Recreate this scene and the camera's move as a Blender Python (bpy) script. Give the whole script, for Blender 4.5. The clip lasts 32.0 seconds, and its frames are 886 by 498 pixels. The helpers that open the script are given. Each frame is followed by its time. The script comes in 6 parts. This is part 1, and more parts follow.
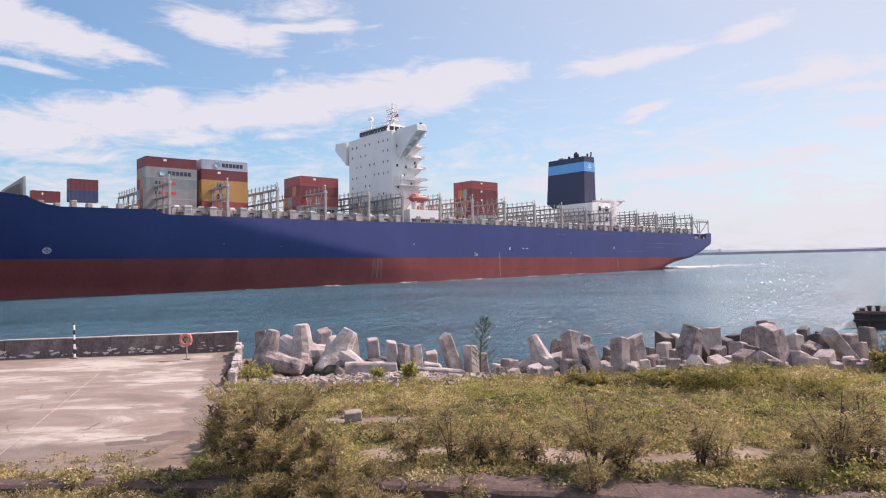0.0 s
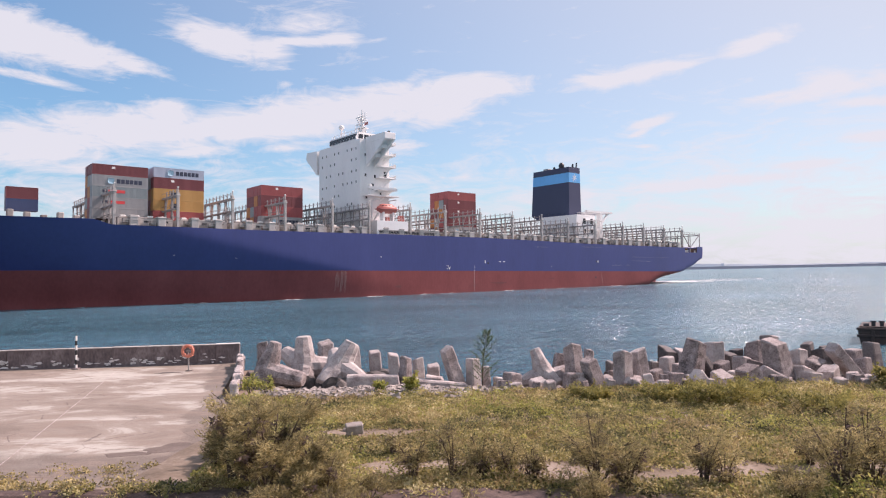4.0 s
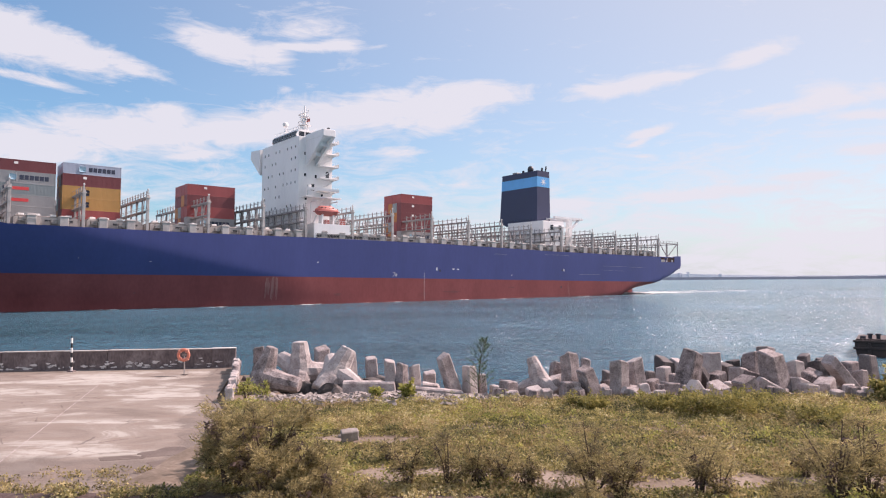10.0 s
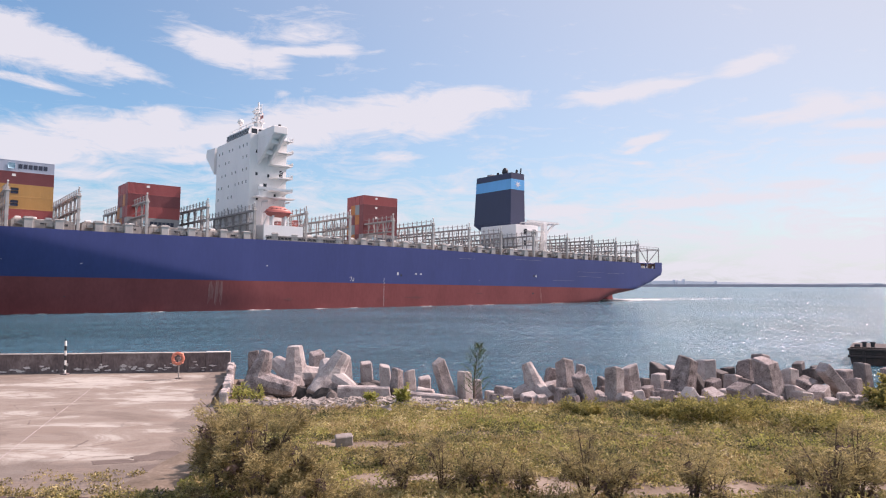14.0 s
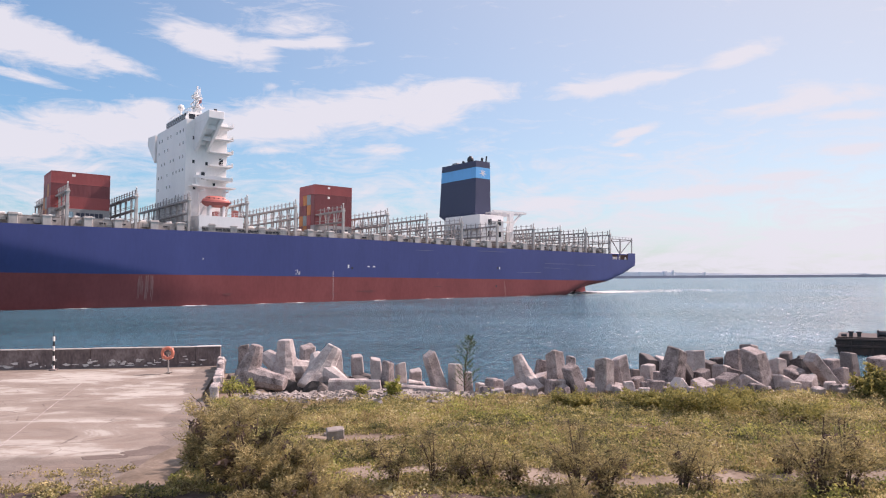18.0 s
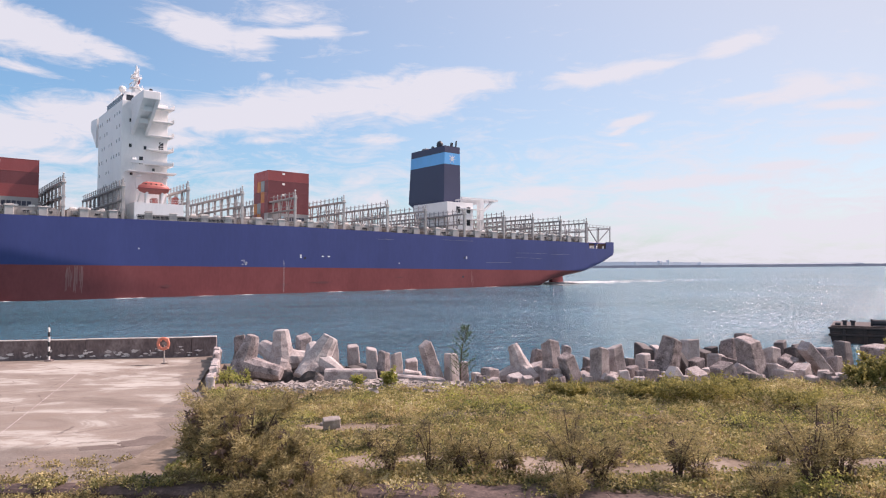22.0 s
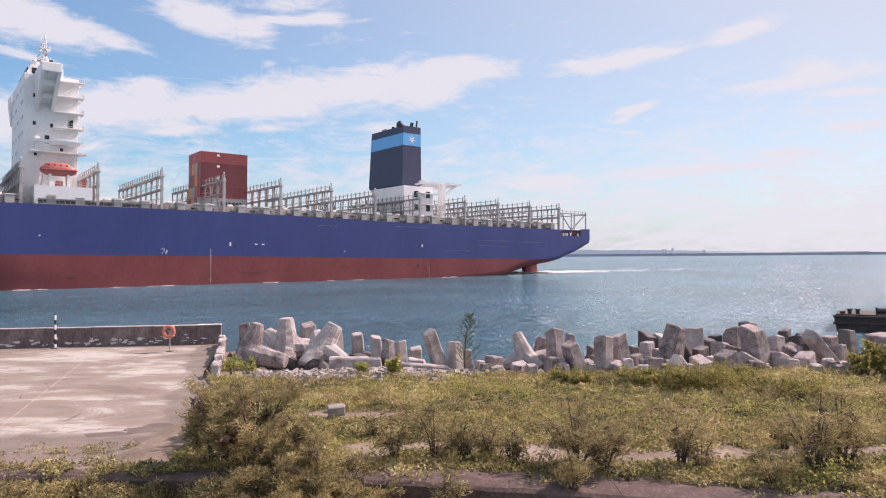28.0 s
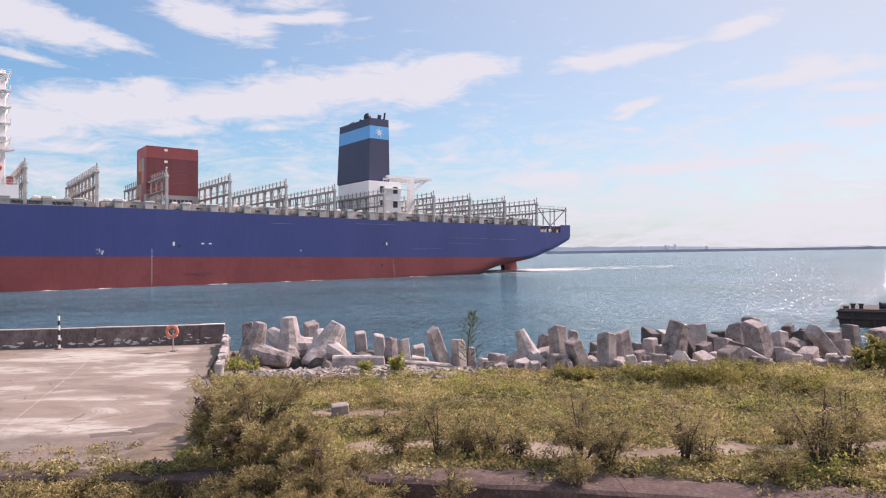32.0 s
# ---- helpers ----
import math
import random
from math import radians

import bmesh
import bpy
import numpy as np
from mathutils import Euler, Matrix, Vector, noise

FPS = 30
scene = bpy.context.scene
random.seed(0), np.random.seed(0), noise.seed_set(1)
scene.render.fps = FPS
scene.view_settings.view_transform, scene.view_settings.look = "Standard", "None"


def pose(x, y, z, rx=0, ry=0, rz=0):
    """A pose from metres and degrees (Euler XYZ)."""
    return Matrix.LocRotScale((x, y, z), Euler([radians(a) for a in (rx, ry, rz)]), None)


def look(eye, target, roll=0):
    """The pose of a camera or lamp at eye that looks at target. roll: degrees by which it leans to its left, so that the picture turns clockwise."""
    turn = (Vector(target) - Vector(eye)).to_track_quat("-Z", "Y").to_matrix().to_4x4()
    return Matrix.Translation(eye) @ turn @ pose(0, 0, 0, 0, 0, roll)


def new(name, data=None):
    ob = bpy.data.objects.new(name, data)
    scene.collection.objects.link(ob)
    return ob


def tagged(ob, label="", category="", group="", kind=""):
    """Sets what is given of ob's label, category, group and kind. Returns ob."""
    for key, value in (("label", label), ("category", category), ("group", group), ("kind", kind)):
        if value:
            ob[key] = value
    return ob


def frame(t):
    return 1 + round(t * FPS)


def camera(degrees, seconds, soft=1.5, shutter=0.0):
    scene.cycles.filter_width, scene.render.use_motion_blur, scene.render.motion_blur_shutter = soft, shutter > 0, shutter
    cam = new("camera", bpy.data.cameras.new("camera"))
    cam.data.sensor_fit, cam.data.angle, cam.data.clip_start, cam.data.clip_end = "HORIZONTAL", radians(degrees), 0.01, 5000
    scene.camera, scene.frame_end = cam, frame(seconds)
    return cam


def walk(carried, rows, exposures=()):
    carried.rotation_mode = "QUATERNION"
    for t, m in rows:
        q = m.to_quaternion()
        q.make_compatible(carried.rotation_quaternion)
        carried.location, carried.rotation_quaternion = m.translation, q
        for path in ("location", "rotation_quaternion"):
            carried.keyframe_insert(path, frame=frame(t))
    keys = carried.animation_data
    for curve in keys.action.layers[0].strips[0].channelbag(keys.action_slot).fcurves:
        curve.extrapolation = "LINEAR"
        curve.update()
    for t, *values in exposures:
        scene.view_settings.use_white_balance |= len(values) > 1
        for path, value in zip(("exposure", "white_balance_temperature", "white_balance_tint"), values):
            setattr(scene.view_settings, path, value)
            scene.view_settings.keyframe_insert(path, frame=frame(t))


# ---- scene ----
FOV = 64.81
EYE = Vector((0, 0, 6.362))


def aim(right, up, lean):
    """The camera's pose from degrees to the right of +y, above the horizon, and of lean."""
    a, e = radians(right), radians(up)
    way = Vector((math.sin(a) * math.cos(e), math.cos(a) * math.cos(e), math.sin(e)))
    return look(EYE, EYE + way, lean)


cam = camera(FOV, 32.0, soft=1.15)
walk(cam, [
    (0.0, aim(0.002, 0.892, -1.474)),
    (0.5, aim(-0.012, 0.963, -1.436)),
    (1.0, aim(-0.043, 1.100, -1.371)),
    (1.5, aim(-0.080, 1.244, -1.353)),
    (2.0, aim(-0.121, 1.402, -1.292)),
    (2.5, aim(-0.149, 1.564, -1.267)),
    (3.0, aim(-0.173, 1.707, -1.245)),
    (3.5, aim(-0.187, 1.834, -1.206)),
    (5.5, aim(-0.280, 2.105, -1.010)),
    (6.0, aim(-0.364, 2.128, -0.950)),
    (6.5, aim(-0.368, 2.096, -0.891)),
    (7.0, aim(-0.325, 2.048, -0.838)),
    (7.5, aim(-0.279, 1.994, -0.787)),
    (8.0, aim(-0.226, 1.984, -0.728)),
    (8.5, aim(-0.165, 2.102, -0.638)),
    (9.0, aim(-0.135, 2.249, -0.588)),
    (9.5, aim(-0.079, 2.404, -0.517)),
    (10.0, aim(-0.017, 2.508, -0.416)),
    (10.5, aim(0.038, 2.567, -0.325)),
    (11.0, aim(0.099, 2.626, -0.245)),
    (11.5, aim(0.157, 2.693, -0.143)),
    (12.0, aim(0.234, 2.741, -0.108)),
    (12.5, aim(0.296, 2.800, -0.047)),
    (13.0, aim(0.255, 2.870, 0.019)),
    (13.5, aim(0.247, 2.906, -0.010)),
    (14.0, aim(0.306, 2.934, 0.006)),
    (14.5, aim(0.367, 2.922, -0.027)),
    (16.5, aim(0.771, 2.632, -0.187)),
    (17.0, aim(0.887, 2.540, -0.236)),
    (17.5, aim(1.011, 2.413, -0.285)),
    (18.0, aim(1.115, 2.338, -0.340)),
    (18.5, aim(1.155, 2.187, -0.349)),
    (19.0, aim(1.185, 2.025, -0.402)),
    (19.5, aim(1.194, 1.881, -0.404)),
    (20.0, aim(1.159, 1.784, -0.450)),
    (20.5, aim(1.208, 1.692, -0.409)),
    (21.0, aim(1.268, 1.614, -0.431)),
    (21.5, aim(1.366, 1.548, -0.452)),
    (22.0, aim(1.465, 1.512, -0.456)),
    (22.5, aim(1.561, 1.524, -0.500)),
    (23.0, aim(1.653, 1.562, -0.456)),
    (23.5, aim(1.728, 1.600, -0.458)),
    (24.0, aim(1.732, 1.644, -0.473)),
    (24.5, aim(1.709, 1.698, -0.446)),
    (25.0, aim(1.667, 1.698, -0.444)),
    (25.5, aim(1.618, 1.626, -0.467)),
    (27.5, aim(1.205, 0.750, -0.398)),
    (28.0, aim(1.118, 0.555, -0.451)),
    (28.5, aim(1.059, 0.520, -0.502)),
    (29.0, aim(0.987, 0.547, -0.496)),
    (29.5, aim(0.962, 0.576, -0.524)),
    (30.0, aim(0.942, 0.588, -0.512)),
    (30.5, aim(0.904, 0.612, -0.578)),
    (31.0, aim(0.886, 0.567, -0.598)),
    (31.5, aim(0.914, 0.489, -0.707)),
    (32.0, aim(0.929, 0.384, -0.891)),
], exposures=((0.0, 0.38, 6650, 37.5), (32.0, 0.38, 6650, 37.5)))

# ---- light ----
SUN_EL, SUN_AZ = radians(44), radians(66)      # azimuth measured from +y towards +x
sun_way = Vector((math.sin(SUN_AZ) * math.cos(SUN_EL), math.cos(SUN_AZ) * math.cos(SUN_EL), math.sin(SUN_EL)))
sun = new("sun", bpy.data.lights.new("sun", "SUN"))
sun.data.energy, sun.data.angle, sun.data.color = 5.0, radians(0.6), (1.0, 0.90, 0.76)
sun.matrix_world = look(sun_way * 100, (0, 0, 0))


class Tree:
    """A small helper to write node trees in a line or two."""

    def __init__(self, tree):
        self.tree = tree
        tree.nodes.clear()

    def node(self, kind, **values):
        n = self.tree.nodes.new(kind)
        for key, v in values.items():
            if key.startswith("i_"):
                key = key[2:]
                sock = n.inputs[int(key)] if key.isdigit() else n.inputs[key.replace("_", " ")]
                self.put(sock, v)
            elif key == "operation":
                n.operation = v
            elif key == "blend":
                n.blend_type = v
            elif key == "kind":
                n.data_type = v
            elif key == "dims":
                n.noise_dimensions = v
            elif key == "feature":
                n.feature = v
            elif key == "wave":
                n.wave_type = v
            elif key == "sky":
                n.sky_type = v
        return n

    def put(self, sock, v):
        if isinstance(v, bpy.types.NodeSocket):
            self.tree.links.new(v, sock)
        else:
            sock.default_value = v

    def math(self, op, a, b=0.0, c=0.0):
        n = self.tree.nodes.new("ShaderNodeMath")
        n.operation = op
        for k, v in enumerate((a, b, c)):
            self.put(n.inputs[k], v)
        return n.outputs[0]

    def ramp(self, fac, *stops):
        n = self.tree.nodes.new("ShaderNodeValToRGB")
        self.put(n.inputs[0], fac)
        e = n.color_ramp.elements
        while len(e) < len(stops):
            e.new(0.5)
        for k, (pos, col) in enumerate(stops):
            e[k].position = pos
            e[k].color = (*col, 1) if len(col) == 3 else col
        return n.outputs[0]

    def mix(self, fac, a, b, blend="MIX"):
        n = self.tree.nodes.new("ShaderNodeMix")
        n.data_type, n.blend_type = "RGBA", blend
        self.put(n.inputs[0], fac)
        self.put(n.inputs[6], a)
        self.put(n.inputs[7], b)
        return n.outputs[2]


# ---- sky: clear blue with drawn-out fair-weather clouds ----
world = bpy.data.worlds.new("sky")
scene.world = world
world.use_nodes = True
W = Tree(world.node_tree)
sky = W.node("ShaderNodeTexSky", sky="NISHITA")
sky.sun_disc, sky.sun_elevation, sky.sun_rotation = False, SUN_EL, SUN_AZ
sky.air_density, sky.dust_density, sky.ozone_density = 1.0, 1.6, 2.0
coord = W.node("ShaderNodeTexCoord").outputs["Generated"]
sep = W.node("ShaderNodeSeparateXYZ", i_0=coord)
az = W.math("MULTIPLY", W.math("ARCTAN2", sep.outputs[0], sep.outputs[1]), 57.29578)
el = W.math("MULTIPLY", W.math("ARCSINE", sep.outputs[2]), 57.29578)
flat = W.node("ShaderNodeCombineXYZ", i_0=W.math("MULTIPLY", az, 0.10), i_1=W.math("MULTIPLY", el, 0.32)).outputs[0]
big = W.node("ShaderNodeTexNoise", i_Vector=flat, i_Scale=1.7, i_Detail=12.0, i_Roughness=0.68, i_Distortion=1.2).outputs[0]
streak = W.node("ShaderNodeCombineXYZ", i_0=W.math("MULTIPLY", az, 0.22), i_1=W.math("MULTIPLY", el, 1.1)).outputs[0]
fine = W.node("ShaderNodeTexNoise", i_Vector=streak, i_Scale=1.6, i_Detail=6.0, i_Roughness=0.6, i_Distortion=0.8).outputs[0]
rag = W.math("ADD", W.math("MULTIPLY", big, 1.35), W.math("MULTIPLY", fine, 0.55))


def bank(a, e, wa, we, lean, weight):
    """One cloud: an oval of the sky round azimuth a and elevation e, with soft edges."""
    da, de = W.math("SUBTRACT", az, a), W.math("SUBTRACT", el, e)
    c, s = math.cos(radians(lean)), math.sin(radians(lean))
    p = W.math("MULTIPLY", W.math("MULTIPLY_ADD", da, c, W.math("MULTIPLY", de, s)), 1 / wa)
    r = W.math("MULTIPLY", W.math("MULTIPLY_ADD", de, c, W.math("MULTIPLY", da, -s)), 1 / we)
    d2 = W.math("ADD", W.math("MULTIPLY", p, p), W.math("MULTIPLY", r, r))
    return W.math("MULTIPLY", W.math("POWER", 2.718, W.math("MULTIPLY", W.math("POWER", d2, 1.2), -1.0)), weight)


CLOUDS = (      # azimuth, elevation, half width, half height, lean, weight
    (-30.0, 16.9, 6.2, 1.50, -13, 1),
    (-25.2, 16.2, 3.3, 0.75, -15, 0.9),
    (-32.1, 16.7, 3.6, 1.71, 0, 1),
    (-30.7, 14.2, 3.4, 0.38, -8, 0.8),
    (-17.5, 18.0, 4.3, 1.30, -12, 1),
    (-14.2, 17.6, 2.4, 1.11, 5, 0.95),
    (-20.4, 18.5, 1.2, 0.84, -10, 0.8),
    (-11.3, 18.4, 4.5, 0.45, 2, 0.85),
    (-8.8, 18.6, 2.3, 0.51, 4, 0.95),
    (-11.0, 19.9, 4.5, 1.46, 8, 0.5),
    (-12.9, 15.0, 0.7, 0.34, 20, 0.42),
    (-30.7, 9.6, 6.1, 1.94, 4, 1),
    (-21.7, 12.4, 2.9, 1.12, 0, 1),
    (-23.7, 11.0, 8.0, 1.72, 2, 1),
    (-16.2, 11.8, 7.7, 1.52, 4, 1),
    (-10.0, 12.9, 7.5, 1.81, 7, 1),
    (-4.0, 13.8, 7.2, 1.74, 8, 1),
    (1.2, 14.7, 5.6, 1.39, 4, 1),
    (4.0, 14.8, 3.5, 0.64, -6, 0.9),
    (0.2, 13.1, 3.5, 1.16, 14, 0.85),
    (-19.6, 9.7, 3.3, 0.59, 5, 0.8),
    (-12.3, 10.3, 3.0, 0.50, 5, 0.65),
    (-3.6, 10.4, 3.5, 0.53, 3, 0.6),
    (-28.2, 8.1, 5.1, 0.68, 2, 0.7),
    (15.0, 15.1, 6.1, 0.71, 7, 0.95),
    (13.3, 14.9, 3.4, 0.78, 5, 0.95),
    (18.5, 15.4, 3.3, 0.38, 5, 0.85),
    (24.5, 16.3, 2.8, 0.80, 10, 0.95),
    (28.6, 12.4, 4.8, 0.71, 4, 0.9),
    (29.1, 13.0, 2.3, 0.85, -8, 0.95),
    (26.6, 12.5, 3.4, 0.44, 3, 0.8),
    (31.5, 11.3, 2.9, 0.41, -4, 0.85),
    (16.8, 11.4, 1.8, 0.44, 12, 0.85),
    (15.9, 10.7, 1.2, 0.28, 20, 0.65),
    (16.2, 9.6, 1.0, 0.21, 0, 0.5),
    (31.6, 8.9, 2.4, 0.50, 0, 0.8),
    (27.5, 7.3, 3.2, 0.44, 2, 0.8),
    (19.3, 6.4, 9.8, 0.69, 2, 0.9),
    (10.2, 6.1, 5.0, 0.90, 6, 0.75),
    (29.9, 2.8, 13.6, 2.58, 11, 0.78),
    (-18.4, 7.0, 25.5, 2.25, 0, 0.22),
)
total = 0.0
for cloud in CLOUDS:
    total = W.math("MAXIMUM", total, bank(*cloud))
rest = W.math("MULTIPLY", W.math("GREATER_THAN", W.math("ABSOLUTE", az), 48.0), 0.45)
cover = W.math("ADD", total, rest)
low = W.math("MULTIPLY", W.math("POWER", 2.718, W.math("MULTIPLY", W.math("MULTIPLY", el, el), -0.010)), 0.62)
cover = W.math("MAXIMUM", cover, low)
dens = W.math("SUBTRACT", W.math("ADD", cover, W.math("MULTIPLY", rag, 1.2)), 1.37)
mask = W.node("ShaderNodeMapRange", i_0=dens, i_1=-0.05, i_2=0.50, i_3=0.0, i_4=0.95).outputs[0]
glare = W.node("ShaderNodeVectorMath", operation="DOT_PRODUCT", i_0=coord, i_1=tuple(sun_way)).outputs["Value"]
near_sun = W.math("POWER", W.math("MAXIMUM", glare, 0.0), 1.5)
tone = W.mix(W.math("MULTIPLY", near_sun, 0.55), (5.95, 6.9, 6.75, 1), (6.05, 6.95, 6.85, 1))
thin = W.mix(W.math("MULTIPLY", near_sun, 1.1), W.mix(1.0, sky.outputs[0], (0.85, 1.40, 1.37, 1), "MULTIPLY"), (5.25, 5.95, 5.8, 1))
bg = W.node("ShaderNodeBackground", i_Color=W.mix(mask, thin, tone), i_Strength=0.091)
W.tree.links.new(bg.outputs[0], W.node("ShaderNodeOutputWorld").inputs[0])


# ---- materials ----
def material(name):
    m = bpy.data.materials.new(name)
    m.use_nodes = True
    return m, Tree(m.node_tree)


def surface(name, stops, scale=2.0, rough=0.6, metal=0.0, bump=0.0, fine=12.0, stretch=(1, 1, 1), vary=0.0, spec=0.5, coords="Object", spread=0.35):
    """A surface with two scales of stain and grain: stops are (position, colour) along a noise."""
    m, t = material(name)
    co = t.node("ShaderNodeTexCoord").outputs[coords]
    co = t.node("ShaderNodeMapping", i_Vector=co, i_Scale=stretch).outputs[0]
    n1 = t.node("ShaderNodeTexNoise", i_Vector=co, i_Scale=scale, i_Detail=6.0, i_Roughness=0.6).outputs[0]
    n2 = t.node("ShaderNodeTexNoise", i_Vector=co, i_Scale=scale * fine, i_Detail=4.0, i_Roughness=0.6).outputs[0]
    fac = t.math("ADD", t.math("MULTIPLY", n1, 1 - spread), t.math("MULTIPLY", n2, spread))
    if vary:
        info = t.node("ShaderNodeObjectInfo").outputs["Random"]
        fac = t.math("ADD", fac, t.math("MULTIPLY", t.math("SUBTRACT", info, 0.5), vary))
    col = t.ramp(fac, *stops)
    b = t.node("ShaderNodeBsdfPrincipled", i_Base_Color=col, i_Metallic=metal, i_Specular_IOR_Level=spec)
    t.put(b.inputs["Roughness"], t.math("MULTIPLY_ADD", n1, 0.2, rough - 0.1))
    if bump:
        t.put(b.inputs["Normal"], t.node("ShaderNodeBump", i_Height=fac, i_Strength=min(1.0, bump * 8), i_Distance=bump).outputs[0])
    t.tree.links.new(b.outputs[0], t.node("ShaderNodeOutputMaterial").inputs[0])
    return m


def shades(*colours):
    k = len(colours) - 1
    return [(0.30 + 0.40 * i / k, c) for i, c in enumerate(colours)]


def painted(name, colour, rough=0.45, wear=0.12):
    r, g, b = colour
    lo = tuple(v * (1 - wear) for v in colour)
    hi = tuple(min(1, v * (1 + wear * 0.6) + 0.01) for v in colour)
    return surface(name, shades(lo, colour, hi), scale=0.35, rough=rough, fine=9, stretch=(1, 1, 0.35))


def leaf_material(name, stops, scale=0.55):
    m, t = material(name)
    isle = t.node("ShaderNodeNewGeometry").outputs["Random Per Island"]
    co = t.node("ShaderNodeTexCoord").outputs["Object"]
    n1 = t.node("ShaderNodeTexNoise", i_Vector=co, i_Scale=scale, i_Detail=6.0, i_Roughness=0.6).outputs[0]
    n2 = t.node("ShaderNodeTexNoise", i_Vector=co, i_Scale=scale * 6.0, i_Detail=2.0).outputs[0]
    mix = t.math("ADD", t.math("MULTIPLY", n2, 0.55), t.math("MULTIPLY_ADD", n1, 1.15, -0.52))
    col = t.ramp(t.math("ADD", t.math("MULTIPLY", isle, 0.36), mix), *stops)
    b = t.node("ShaderNodeBsdfPrincipled", i_Base_Color=col, i_Roughness=0.6, i_Specular_IOR_Level=0.25)
    tr = t.node("ShaderNodeBsdfTranslucent", i_Color=col)
    mixed = t.node("ShaderNodeMixShader", i_0=0.42, i_1=b.outputs[0], i_2=tr.outputs[0])
    t.tree.links.new(mixed.outputs[0], t.node("ShaderNodeOutputMaterial").inputs[0])
    return m


def apron_material():
    """Old concrete: pale dried puddle streaks, rust-pink stains, fine grit."""
    m, t = material("apron_concrete")
    co = t.node("ShaderNodeTexCoord").outputs["Object"]
    lie = t.node("ShaderNodeMapping", i_Vector=co, i_Scale=(0.30, 0.62, 1.0), i_Rotation=(0, 0, radians(-4))).outputs[0]
    n1 = t.node("ShaderNodeTexNoise", i_Vector=lie, i_Scale=0.62, i_Detail=9.0, i_Roughness=0.62, i_Distortion=0.7).outputs[0]
    n2 = t.node("ShaderNodeTexNoise", i_Vector=lie, i_Scale=2.2, i_Detail=6.0, i_Roughness=0.65, i_Distortion=0.4).outputs[0]
    n3 = t.node("ShaderNodeTexNoise", i_Vector=co, i_Scale=28.0, i_Detail=3.0).outputs[0]
    at = t.node("ShaderNodeSeparateXYZ", i_0=co)
    wob = t.math("MULTIPLY", t.math("SUBTRACT", t.node("ShaderNodeTexNoise", i_Vector=co, i_Scale=0.45, i_Detail=6.0, i_Roughness=0.6).outputs[0], 0.5), 4.5)
    side = t.math("ADD", t.math("MULTIPLY_ADD", at.outputs[1], 0.284, t.math("ADD", at.outputs[0], 2.35)), wob)     # past the line where the pale slab ends
    near = t.math("ADD", t.math("SUBTRACT", 20.9, at.outputs[1]), wob)
    silt = t.math("MAXIMUM", t.node("ShaderNodeMapRange", i_0=side, i_1=-0.1, i_2=0.25).outputs[0], t.node("ShaderNodeMapRange", i_0=near, i_1=-0.4, i_2=0.7).outputs[0])
    base = t.ramp(n1, (0.37, (0.15, 0.118, 0.096)), (0.45, (0.225, 0.186, 0.156)), (0.515, (0.27, 0.234, 0.20)), (0.545, (0.39, 0.37, 0.33)), (0.64, (0.49, 0.475, 0.43)))
    base = t.mix(t.math("MULTIPLY", silt, 0.85), base, t.mix(n2, (0.045, 0.035, 0.029, 1), (0.20, 0.160, 0.135, 1)))
    stain = t.mix(t.math("MULTIPLY", t.ramp(n2, (0.50, (0, 0, 0)), (0.60, (1, 1, 1))), 0.7), base, (0.215, 0.165, 0.132, 1))
    crack = t.node("ShaderNodeTexVoronoi", i_Vector=t.node("ShaderNodeMapping", i_Vector=t.mix(0.06, co, t.node("ShaderNodeTexNoise", i_Vector=co, i_Scale=1.2, i_Detail=5.0).outputs[1]), i_Scale=(0.35, 0.5, 1.0)).outputs[0], i_Scale=1.0, feature="DISTANCE_TO_EDGE").outputs[0]
    line = t.math("MULTIPLY", t.math("LESS_THAN", crack, 0.008), t.ramp(n2, (0.45, (0, 0, 0)), (0.55, (0.6, 0.6, 0.6))))
    col = t.mix(line, t.mix(0.26, stain, t.ramp(n3, (0.3, (0.16, 0.135, 0.112)), (0.7, (0.46, 0.41, 0.355)))), (0.10, 0.08, 0.07, 1))
    b = t.node("ShaderNodeBsdfPrincipled", i_Base_Color=col, i_Roughness=0.85, i_Specular_IOR_Level=0.3)
    t.put(b.inputs["Normal"], t.node("ShaderNodeBump", i_Height=n3, i_Strength=0.3, i_Distance=0.01).outputs[0])
    t.tree.links.new(b.outputs[0], t.node("ShaderNodeOutputMaterial").inputs[0])
    return m


